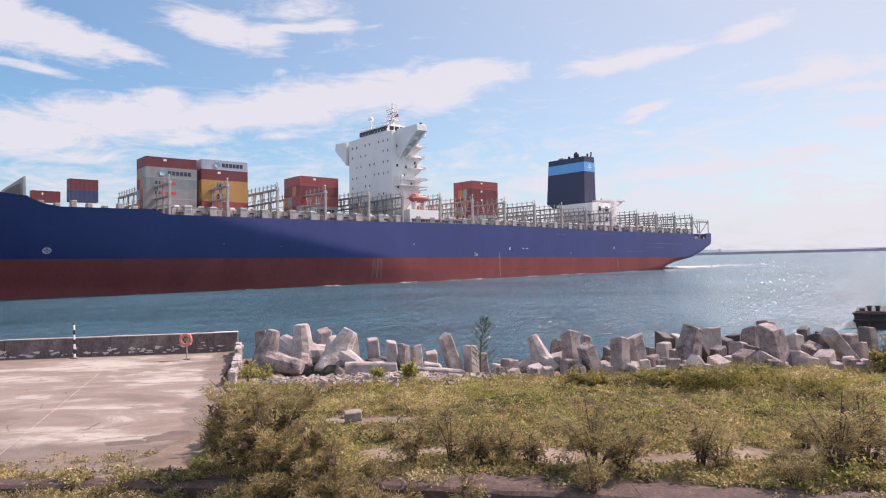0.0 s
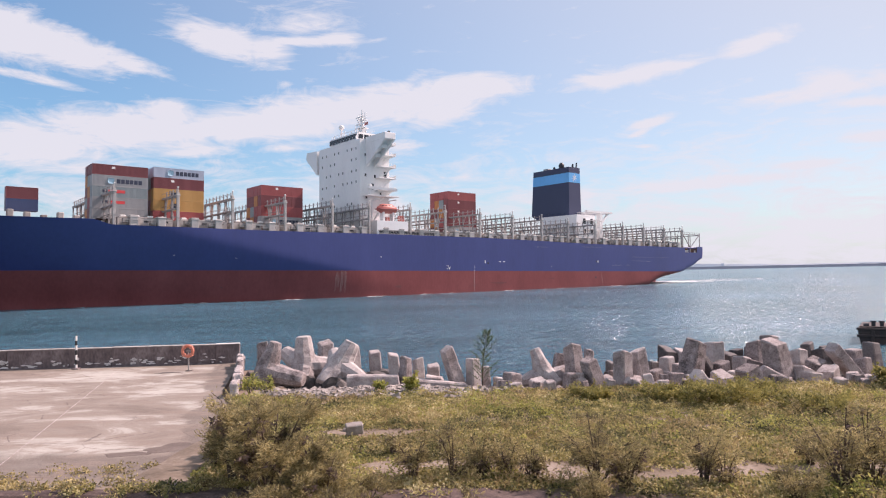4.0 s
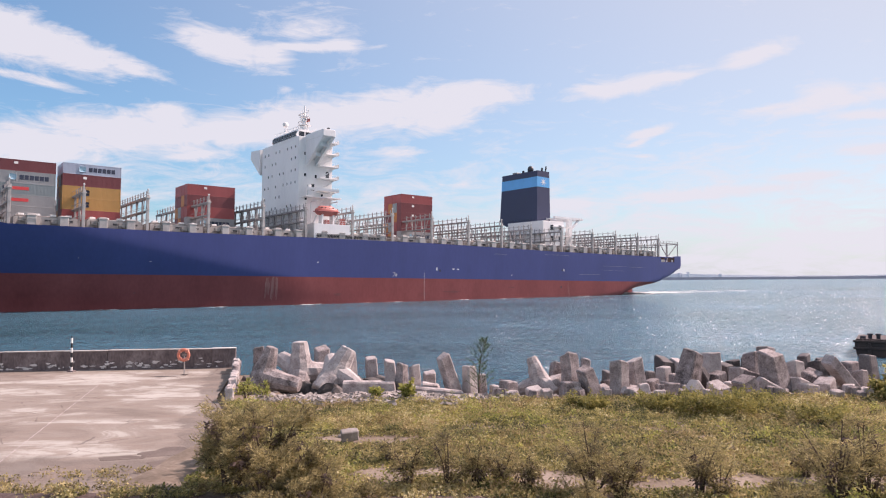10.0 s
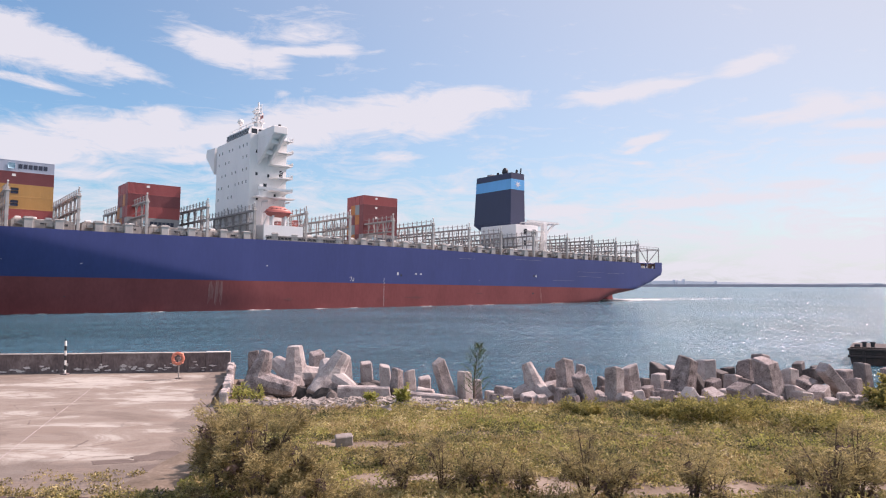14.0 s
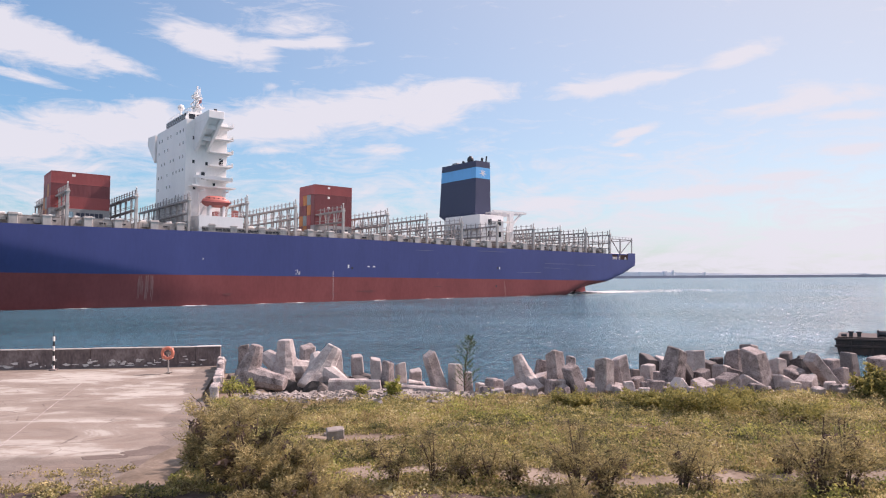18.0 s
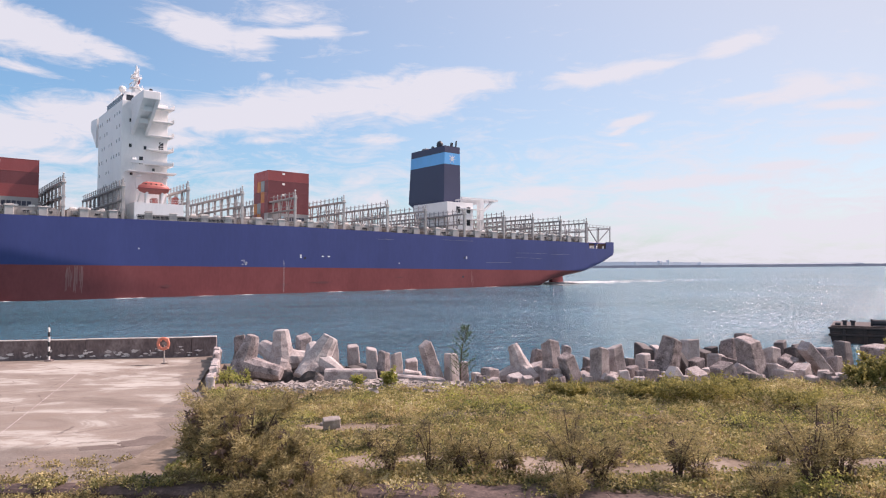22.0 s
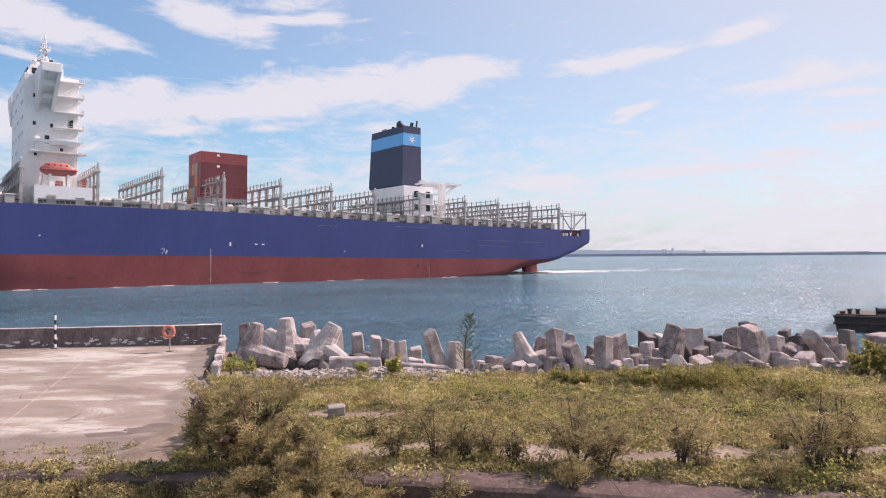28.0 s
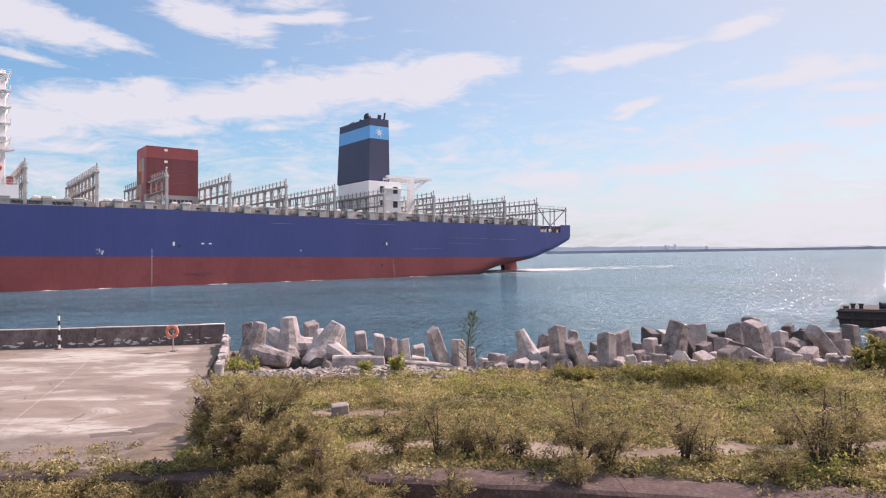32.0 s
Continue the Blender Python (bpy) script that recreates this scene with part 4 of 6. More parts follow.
for x, y, s in ((-1.6, 20.6, 0.2), (0.4, 25.5, 0.16), (6.5, 17.3, 0.16), (-3.4, 23.5, 0.18)):
    ob = new("loose_stone", ROCKS[int(x * 7) % 6].copy())
    ob.data.materials[0] = M["rubble"]
    ob.matrix_basis = pose(x, y, ground_height(x, y) + 0.05, 0, 0, x * 50) @ Matrix.Diagonal((s * 1.6, s, s * 0.7, 1))
    tagged(ob, "small pale stone lying among the weeds", "stone", "loose stones")

# ---- the container ship: x forward, y to port from the port side, z up ----
TRIM = -0.93


def ship_pose(x, y, heading):
    return pose(x, y, 0, 0, TRIM, heading)


SHIP_ROWS = [
    (0.0, ship_pose(0.01, 215.73, 219.378)),
    (2.0, ship_pose(-4.84, 211.53, 219.104)),
    (4.0, ship_pose(-9.76, 207.26, 218.830)),
    (6.0, ship_pose(-14.75, 202.92, 218.557)),
    (8.0, ship_pose(-19.83, 198.51, 218.283)),
    (10.0, ship_pose(-24.81, 194.15, 218.009)),
    (12.0, ship_pose(-29.75, 189.82, 217.735)),
    (14.0, ship_pose(-35.04, 185.21, 217.461)),
    (16.0, ship_pose(-40.42, 180.52, 217.188)),
    (18.0, ship_pose(-45.56, 176.00, 216.914)),
    (20.0, ship_pose(-50.75, 171.43, 216.640)),
    (22.0, ship_pose(-55.98, 166.83, 216.366)),
    (24.0, ship_pose(-61.22, 162.20, 216.092)),
    (26.0, ship_pose(-66.33, 157.66, 215.819)),
    (28.0, ship_pose(-71.71, 152.91, 215.545)),
    (30.0, ship_pose(-77.09, 148.14, 215.271)),
    (32.0, ship_pose(-82.48, 143.35, 214.997)),
]
MID, HALF, DECK = -22.0, 22.0, 17.25
ship = thing("container_ship", "huge container ship, navy hull over red antifouling, mostly empty deck", "container ship", SHIP_ROWS[0][1])


def lerp(x, pts):
    for (x0, y0), (x1, y1) in zip(pts, pts[1:]):
        if x <= x1:
            return y0 + (y1 - y0) * max(0.0, (x - x0) / (x1 - x0))
    return pts[-1][1]


def deck_height(a):
    return lerp(a, [(-159, 17.9), (-153.6, 17.8), (-153.4, 15.3), (-143.9, 15.2), (-143.3, 17.25), (-80, 17.2), (-50, 17.6), (-25, 17.8), (12, 17.65), (45, 17.3), (82.6, 17.3), (84.0, 17.5), (85.4, 18.0), (87.0, 18.4), (95, 18.35), (105.3, 18.4), (107.5, 18.8), (109.0, 19.2), (110.7, 19.9), (111.5, 20.4), (113.3, 20.55), (116, 20.95), (142, 24.5)])


def keel_height(a):
    return lerp(a, [(-158.4, 12.0), (-157.9, 11.3), (-156, 10.4), (-149.3, 7.6), (-142.7, 5.4), (-137.6, 4.5), (-130, 2.9), (-124, 0.9), (-118, -2.1), (-108, -5.0), (-98, -7.8), (-70, -14)])


def half_breadth(a, z):
    zz = max(0.0, min(z, 22.0))
    stem = 124 + 0.75 * zz
    entry = stem - (16 + (5.6 if zz > 7 else 2.75) * (zz - 7))      # the flat side ends along a slanting line
    t = max(0.0, min(1.0, (stem - a) / entry))
    w = HALF * (1 - (1 - t) ** 1.8) ** (0.95 - 0.022 * zz)
    if a < -70:
        keel = keel_height(a)
        u = max(0.0, min(1.0, (z - keel) / lerp(a, [(-157, 1.8), (-140, 2.6), (-126, 4.2), (-112, 6.0), (-98, 9.0), (-70, 12.0)])))
        w *= (1 - (1 - u) ** 2) ** 0.55
        w *= 1 - 0.05 * max(0.0, (-a - 120) / 40) ** 2
    return max(w, 0.02)


STATIONS = [-158.4, -158.1, -157.7, -157.0, -156.0, -155.0] + [-154 + 2.0 * i for i in range(20)] + [-116 + 6 * i for i in range(20)] + [3.0 + 3 * i for i in range(46)]
STATIONS = sorted(set(STATIONS + [-153.6, -153.4, -143.9, -143.3, 82.6, 85.4, 86.2, 107.5, 109.0, 110.7, 111.5]))


def hull_side(top):
    """The shell plating of both sides above or below the paint line, up to the sheer."""
    bm = bmesh.new()
    rows = {1: [], -1: []}
    steps = (0, 0.02, 0.05, 0.1, 0.17, 0.26, 0.37, 0.5, 0.65, 0.82, 1.0)
    for a in STATIONS:
        keel, edge = keel_height(a), 7.1
        low, high = (max(edge, keel), deck_height(a)) if top else (max(-6.0, keel), max(edge, keel))
        for s in (1, -1):
            rows[s].append([bm.verts.new((a, MID + s * half_breadth(a, low + (high - low) * k), low + (high - low) * k)) for k in steps])
    for s in (1, -1):
        for i in range(len(STATIONS) - 1):
            for k in range(len(rows[s][0]) - 1):
                bm.faces.new((rows[s][i][k], rows[s][i + 1][k], rows[s][i + 1][k + 1], rows[s][i][k + 1]))
    for end in (0, -1):
        for k in range(len(rows[1][0]) - 1):
            bm.faces.new((rows[1][end][k], rows[-1][end][k], rows[-1][end][k + 1], rows[1][end][k + 1]))
    return bm


part("topside", hull_side(True), M["blue"], ship, "navy blue hull plating", smooth=True)
part("bottom", hull_side(False), M["red"], ship, "dull red antifouling below the paint line", smooth=True)

bm = bmesh.new()
port = [bm.verts.new((a, MID + half_breadth(a, deck_height(a)) - 0.12, deck_height(a) - 0.25)) for a in STATIONS]
star = [bm.verts.new((a, MID - half_breadth(a, deck_height(a)) + 0.12, deck_height(a) - 0.25)) for a in STATIONS]
for i in range(len(STATIONS) - 1):
    bm.faces.new((port[i], port[i + 1], star[i + 1], star[i]))
part("main_deck", bm, M["deck"], ship)

bm = bmesh.new()
prism(bm, [(-154.0, -3.0), (-154.0, 0.4), (-152.6, 2.4), (-151.4, 8.8), (-146.0, 7.0), (-146.4, 3.0), (-148.4, -0.6), (-148.4, -3.0)], "y", MID - 0.9, MID + 0.9)
part("rudder", bm, M["red"], ship)

def shell(a, z):
    """How far to port the plating lies."""
    return MID + half_breadth(a, z)


# small hull marks
for a, z, w, h in ((54.0, 10.1, 0.45, 0.9), (-26.0 * 1.12 + 0.3, 9.6, 0.45, 0.9), (-33.4 * 1.12 + 0.3, 10.0, 0.7, 0.3), (-31.8 * 1.12 + 0.3, 10.0, 0.7, 0.3), (-85.4, 10.3, 0.4, 0.8), (-13.9, 7.6, 0.3, 0.35), (11.4, 10.9, 0.25, 0.3), (68.8, 10.6, 0.3, 0.3), (-60, 8.5, 0.25, 0.3)):
    y = shell(a, z)
    part("draught_mark", boxed(a - w / 2, a + w / 2, y - 0.1, y + 0.03, z, z + h), M["chalk"], ship)
for a, z in ((-26.8 * 1.12, 9.3), (-84.5, 10.4), (-84.0, 4.5), (56.4, 2.8)):
    y = shell(a, z)
    part("hull_opening", boxed(a - 0.3, a + 0.3, y - 0.1, y + 0.03, z, z + 0.6), M["dark"], ship)

rnd = random.Random(6)
for a, count in ((24.4, 34), (-88, 2)):
    for k in range(count):
        x = a + (rnd.uniform(-1.7, 1.7) if count > 2 else 0.5 * k)
        w = rnd.uniform(0.02, 0.09) if count > 2 else 0.1
        lo, hi = rnd.uniform(0.6, 4.5), 7.05 - rnd.uniform(0, 1.5) ** 2
        bm = bmesh.new()
        vs = [[bm.verts.new((x + e, shell(x + e, z) + 0.012 + 0.001 * k, z)) for e in (-w, w)] for z in [lo + (hi - lo) * q / 5 for q in range(6)]]
        for p, q in zip(vs, vs[1:]):
            bm.faces.new((p[0], p[1], q[1], q[0]))
        part("scuff", bm, M["scuff"], ship, "pale scuffed streak on the red paint")
for k in range(17):
    z = 0.9 + 0.48 * k
    y = shell(-24.1, z)
    part("draught_mark", boxed(-24.1 - (0.16 if k % 2 else 0.09), -24.0, y - 0.1, y + 0.03, z, z + 0.13), M["chalk"], ship)
for x, z, w, h in ((0.0, 8.0, 0.12, 0.9), (0.4, 8.6, 0.35, 0.12), (0.3, 7.7, 0.3, 0.12), (-0.5, 8.0, 0.14, 0.4), (-0.75, 8.0, 0.12, 0.4)):
    y = shell(-13.5 + x, z)
    part("draught_mark", boxed(-13.5 + x, -13.5 + x + w, y - 0.1, y + 0.03, z, z + h), M["chalk"], ship)
for a0, a1, z0, z1 in ((-106.5, -121.0, 12.7, 12.75), (-123.0, -133.0, 12.6, 12.65), (-106.5, -119.0, 11.2, 11.0), (-93.5, -104.5, 9.35, 9.5), (-76.0, -88.0, 16.0, 16.0), (-52.0, -58.0, 15.4, 15.4)):
    bm = bmesh.new()
    for k in range(4):
        p, q = k / 4, (k + 1) / 4
        ends = [(a0 + (a1 - a0) * u, z0 + (z1 - z0) * u) for u in (p, q)]
        bar(bm, *[(a, MID + half_breadth(a, z) + 0.01, z) for a, z in ends], 0.05)
    part("scratch", bm, M["c_grey"], ship, "thin pale scratch along the plating")
for a, z, w, h in ((-34.5, 3.2, 4.2, 0.35), (-24.0, 2.6, 1.5, 0.22), (5.4, 2.5, 1.6, 0.4), (-60.0, 4.6, 2.0, 0.15)):
    bm = bmesh.new()
    bm.faces.new([bm.verts.new((a + w * math.cos(t) * (0.75 + 0.25 * math.sin(5 * t)), shell(a, z) + 0.03, z + h * math.sin(t) * (0.8 + 0.3 * math.cos(3 * t)))) for t in [k * math.pi / 10 for k in range(20)]])
    part("smear", bm, M["smear"], ship, "dark rubbed smear on the red paint")
bm = bmesh.new()
for k in range(20):
    t0, t1 = 2 * math.pi * k / 20, 2 * math.pi * (k + 1) / 20
    bm.faces.new([bm.verts.new((106.3 + 0.86 * r * math.cos(t), (MID + half_breadth(106.3 + 0.86 * r * math.cos(t), 9.0 + 0.7 * r * math.sin(t))) + 0.05, 9.0 + 0.7 * r * math.sin(t))) for r, t in ((0.75, t0), (1.0, t0), (1.0, t1), (0.75, t1))])
for t in (0.785, 2.356):
    for s in (-1, 1):
        pts = [(s * 0.15, 0.12), (s * 0.75, 0.12), (s * 0.75, -0.12), (s * 0.15, -0.12)]
        bm.faces.new([bm.verts.new((106.3 + 0.86 * x, MID + half_breadth(106.3 + 0.86 * x, 9.0 + 0.7 * z) + 0.05, 9.0 + 0.7 * z)) for x, z in [(u * math.cos(t) - v * math.sin(t), u * math.sin(t) + v * math.cos(t)) for u, v in pts]])
part("thruster_mark", bm, M["chalk"], ship, "white round thruster mark")

# ---- hatch coamings and their stanchions ----
BAYS = [82.3, 68.3, 54.9, 40.7, 26.6, 13.0, 0.2, -13.2, -27.6, -42.2, -56.5, -70.1, -85.3, -102.0, -115.4, -129.2, -143.3]
LASH_X = [b + 0.2 for b in BAYS if b != 13.0]
for i in range(len(BAYS) - 1):
    hi, lo = BAYS[i] - 0.9, BAYS[i + 1] + 0.9
    bm = boxed(lo, hi, -41.5, -2.7, DECK - 0.3, 19.0, bevel=0.1)
    box(bm, lo + 0.3, hi - 0.3, -41.2, -3.0, 18.9, 19.45, bevel=0.08)
    part("hatch_cover", bm, M["cream"], ship)
    n = 2
    for k in range(n):
        c = lo + (hi - lo) * (k + 0.5) / n
        bm = boxed(c - 0.85, c + 0.85, -2.6, half_breadth(c + 1, 17.2) - HALF - 0.3, DECK - 0.3, 19.5 + 0.2 * (k % 2), bevel=0.08)
        box(bm, c - 1.0, c + 1.0, -2.7, half_breadth(c + 1, 17.2) - HALF - 0.2, 19.2, 19.4, bevel=0.04)
        part("stanchion", bm, M["tower"], ship)
        part("hatch_cleat", boxed(c + 1.2, c + 2.4, -1.9, -0.7, 17.6 + 0.4 * k, 18.6 + 0.3 * k, bevel=0.05), M["cream"], ship)
    part("coaming", boxed(lo, hi, -2.75, -2.62, DECK - 0.3, 19.1), M["tower"], ship)
    for k in range(3):
        x = lo + (hi - lo) * (0.08 + 0.31 * k)
        part("coaming_slot", boxed(x, x + 1.7, -2.63, -2.58, 18.15, 18.65), M["dark"], ship)
    bm = bmesh.new()
    bar(bm, (lo, -0.45, 18.55), (hi, -0.45, 18.55), 0.08)
    bar(bm, (lo, -0.45, 18.1), (hi, -0.45, 18.1), 0.06)
    for k in range(7):
        x = lo + (hi - lo) * k / 6
        bar(bm, (x, -0.45, 17.0), (x, -0.45, 18.55), 0.07)
    part("side_rail", bm, M["cream"], ship)
    for k in range(4):
        x = lo + (hi - lo) * (k + 0.35) / 4
        part("cover_fitting", boxed(x, x + 1.2, -4.6, -3.5, 19.45, 19.9, bevel=0.1), M["chalk"], ship)

# ---- lashing bridges ----
TOP = 24.9
post_me = mesh_of("post", boxed(-0.14, 0.14, -0.14, 0.14, DECK - 1.2, TOP), M["lash"])
spike_me = mesh_of("stopper", boxed(-0.11, 0.11, -0.12, 0.12, TOP, TOP + 1.45, bevel=0.03), M["lash"])
tower_bm = boxed(-0.30, 0.30, -1.05, -0.45, DECK - 0.4, TOP + 0.5, bevel=0.05)
box(tower_bm, -0.46, 0.46, -1.2, -0.3, TOP - 0.35, TOP - 0.05, bevel=0.04)
for z in (DECK + 2.2, DECK + 4.6):
    box(tower_bm, -0.38, 0.38, -1.12, -0.38, z, z + 0.18)
box(tower_bm, -0.12, 0.12, -0.9, -0.7, TOP + 0.6, TOP + 1.7)
tower_me = mesh_of("end_tower", tower_bm, M["tower"])
lamp_me = mesh_of("deck_light", boxed(-0.18, 0.18, -0.98, -0.62, TOP + 1.6, TOP + 1.9, bevel=0.05), M["chalk"])


walk_me = mesh_of("lashing_bridge", boxed(-0.55, 0.55, -43.4, -1.2, TOP - 0.45, TOP - 0.02, bevel=0.03), M["lash"])
low_walk_me = mesh_of("lower_walkway", boxed(-0.55, 0.55, -43.4, -1.2, TOP - 3.5, TOP - 3.16, bevel=0.03), M["lash"])
rail_mes = [mesh_of("rail", bar(bmesh.new(), (0, -43.4, 0), (0, -1.2, 0), w), M["lash"]) for w in (0.06, 0.08, 0.12)]


def lashing_bridge(a, drop=0.0):
    """A frame right across the deck: two walkways on posts, stoppers along the top."""
    m = pose(a, half_breadth(a, 17.2) - HALF, -drop)
    root = part("lashing_bridge", walk_me, None, ship, m=m)
    part("lower_walkway", low_walk_me, None, root)
    for s in (-0.5, 0.5):
        for rail, z in zip(rail_mes, (TOP + 0.95, TOP - 2.3, TOP - 5.3)):
            part("rail", rail, None, root, m=pose(s, 0, z))
    n = 17
    for k in range(n + 1):
        y = -1.6 - 41.6 * k / n
        part("post", post_me, None, root, m=pose(0.3 if k % 2 else -0.3, y, 0))
        part("stopper", spike_me, None, root, m=pose(0, y - 0.3, 0))
    for k in range(7):
        y = -2.2 - 5.3 * k
        bm = bmesh.new()
        bar(bm, (0.3, y, TOP - 0.3), (0.3, y - 2.4, DECK + 1.8), 0.13)
        bar(bm, (-0.3, y - 2.6, DECK + 1.8), (-0.3, y - 4.8, TOP - 0.3), 0.13)
        part("brace", bm, M["tower"], root)
    part("end_tower", tower_me, None, root)
    part("deck_light", lamp_me, None, root)


for a in LASH_X:
    lashing_bridge(a, -lerp(a, [(-150, -0.3), (-70, -0.3), (-50, 0.4), (-30, 0.75), (2, 0.65), (20, 0.25), (90, 0.2)]))
lashing_bridge(14.85, -0.35)
# the lower frame right aft, with raking braces
bm = bmesh.new()
z1 = 23.0
box(bm, -157.0, -156.4, -39, -1.2, z1 - 0.25, z1)
bar(bm, (-156.7, -1.4, z1), (-143.4, -1.4, z1), 0.3)
for y in range(8):
    yy = -0.8 - 5.4 * y
    bar(bm, (-156.7, yy - 0.6, 15.0), (-156.7, yy - 0.6, z1 + 0.8), 0.3)
bar(bm, (-144, -1.4, z1), (-149.4, -1.4, 17.4), 0.28)
bar(bm, (-149.4, -1.4, 17.4), (-156.5, -1.4, z1), 0.28)
bar(bm, (-149.4, -1.4, 15), (-149.4, -1.4, z1), 0.25)
bar(bm, (-156.7, -1.4, z1 + 0.9), (-143.6, -1.4, z1 + 0.9), 0.08)
for k in range(6):
    bar(bm, (-145 - 2 * k, -1.4, z1), (-145 - 2 * k, -1.4, z1 + 0.95), 0.1)
part("stern_frame", bm, M["lash"], ship)
part("mooring_port_lintel", boxed(-153.6, -143.2, -2.0, -1.25, 17.05, 17.55, bevel=0.1), M["blue"], ship)
part("mooring_port_post", boxed(-148.7, -148.2, -1.9, -1.3, 15.0, 17.2, bevel=0.05), M["blue"], ship)
bm = boxed(-152.0, -149.4, -6, -3.2, 14.9, 16.4, bevel=0.3)
part("mooring_winch", bm, M["chalk"], ship)
for x in (-145.2, -147.0, -152.4):
    bm = bmesh.new()
    tube(bm, (x, -1.2, 14.9), (x, -1.2, 16.2), 0.3)
    part("bollard", bm, M["chalk"], ship)

# accommodation ladder stowed along the side by the boat deck
bm = bmesh.new()
for z in (17.75, 18.75):
    bar(bm, (-10.5, -0.25, z), (11.5, -0.25, z), 0.16)
for k in range(23):
    bar(bm, (-10.5 + k, -0.25, 17.75), (-9.9 + k, -0.25, 18.75), 0.07)
part("gangway", bm, M["lash"], ship, "stowed lattice gangway along the ship's side")
# a dark box painted in for the shade of the recess behind the lattice
part("gangway_recess", boxed(-10.8, 11.9, -1.2, -0.5, 17.3, 18.85), M["dark"], ship)

# ---- the bridge house ----
HF, HA, HP, HS = 13.9, 3.4, -7.4, -32.0
house = part("deckhouse", boxed(HA, HF, HS, HP, DECK - 0.3, 46.3, bevel=0.08), M["white"], ship, "tall white steel superstructure")
pane_f = mesh_of("window", boxed(-0.03, 0.03, -0.22, 0.22, -0.38, 0.38), M["glass"])
pane_s = mesh_of("window", boxed(-0.3, 0.3, -0.03, 0.03, -0.42, 0.42), M["glass"])
rnd = random.Random(4)
for level, picks in ((43.6, (0, 1, 2, 4, 5, 7, 8)), (40.4, (0, 1, 5, 6, 8)), (37.0, (0, 1, 3, 4, 6, 7)), (33.6, (0, 1, 2, 3, 5, 7, 8)), (30.4, (4, 5, 8)), (27.2, (1, 2, 5, 6))):
    for k in picks:
        part("window", pane_f, None, house, m=pose(HF + 0.02, HP - 2.0 - 2.55 * k, level))
for a, z in ((11.9, 35.6), (8.6, 35.4), (11.9, 41.6), (5.2, 35.8), (11.6, 29.0), (6.6, 30.2)):
    part("window", pane_s, None, house, m=pose(a, HP + 0.02, z))

wheel = part("wheelhouse", prism(bmesh.new(), [(6.0, 46.2), (12.4, 46.2), (13.1, 47.3), (12.5, 49.0), (6.0, 49.0)], "y", -27.0, -10.8), M["white"], ship, "white wheelhouse with a band of dark windows")
for k in range(9):
    y = -11.2 - 1.75 * k
    part("window", boxed(12.62, 13.12, y - 1.45, y, 47.0, 48.4, bevel=0.03), M["glass"], wheel)
for k in range(3):
    part("window", boxed(6.6 + 2.0 * k, 8.2 + 2.0 * k, -10.83, -10.74, 47.0, 48.4), M["glass"], wheel)
for k in range(10):
    part("roof_post", boxed(12.2, 12.3, -11.1 - 1.7 * k, -11.0 - 1.7 * k, 49.0, 49.9), M["white"], wheel)
for y, h in ((-16.5, 1.4), (-20.5, 2.1), (-27.0, 1.2)):
    part("roof_fitting", tube(bmesh.new(), (11.2, y, 48.95), (11.2, y, 49.0 + h), 0.16, 0.1), M["chalk"], wheel)
part("roof_rail", bar(bar(bmesh.new(), (6.5, -11, 49.9), (6.5, -26.8, 49.9), 0.08), (12.2, -11, 49.9), (12.2, -26.8, 49.9), 0.08), M["white"], wheel)
def bridge_wing(out_y, in_y, low):
    """A wing with a parapet, carried by a raking bracket of two cheeks and a recessed soffit."""
    s = 1 if out_y > in_y else -1
    wing = part("bridge_wing", boxed(8.1, 11.9, min(out_y, in_y), max(out_y, in_y), 44.9, 46.8, bevel=0.12), M["white"], ship)
    for x in (8.2, 11.15):
        part("bracket", prism(bmesh.new(), [(out_y, 45.0), (out_y - s * 0.4, 45.0), (in_y - s * 0.2, 45.0), (in_y - s * 0.2, low), (in_y + s * 0.4, low)], "x", x, x + 0.7), M["white"], wing)
    part("soffit", prism(bmesh.new(), [(out_y - s * 1.8, 45.0), (in_y, low + 1.9), (in_y, low + 2.6), (out_y - s * 2.5, 45.0)], "x", 8.6, 11.4), M["white"], wing)
    for k in (0.35, 0.68):
        y, z = out_y + (in_y - out_y) * k, 45.0 + (low - 45.0) * k
        part("soffit_rib", boxed(8.6, 11.4, y - 0.25, y + 0.25, z + 0.2, z + 1.3), M["white"], wing)
    part("wing_light", boxed(9.8, 10.4, out_y - s * 0.6 - 0.25, out_y - s * 0.6 + 0.25, 46.8, 47.3), M["dark"], wing)


bridge_wing(2.9, HP, 38.2)
bridge_wing(-40.3, HS, 38.2)
# the plated front of both wings
part("wing_front", prism(bmesh.new(), [(-40.3, 44.2), (-40.3, 45.5), (-33.2, 45.5), (-33.2, 38.4)], "x", 11.5, 14.15), M["white"], ship)
part("wing_front", prism(bmesh.new(), [(-40.2, 45.5), (-40.2, 46.6), (-33.2, 46.2), (-33.2, 45.5)], "x", 11.6, 14.1), M["white"], ship)

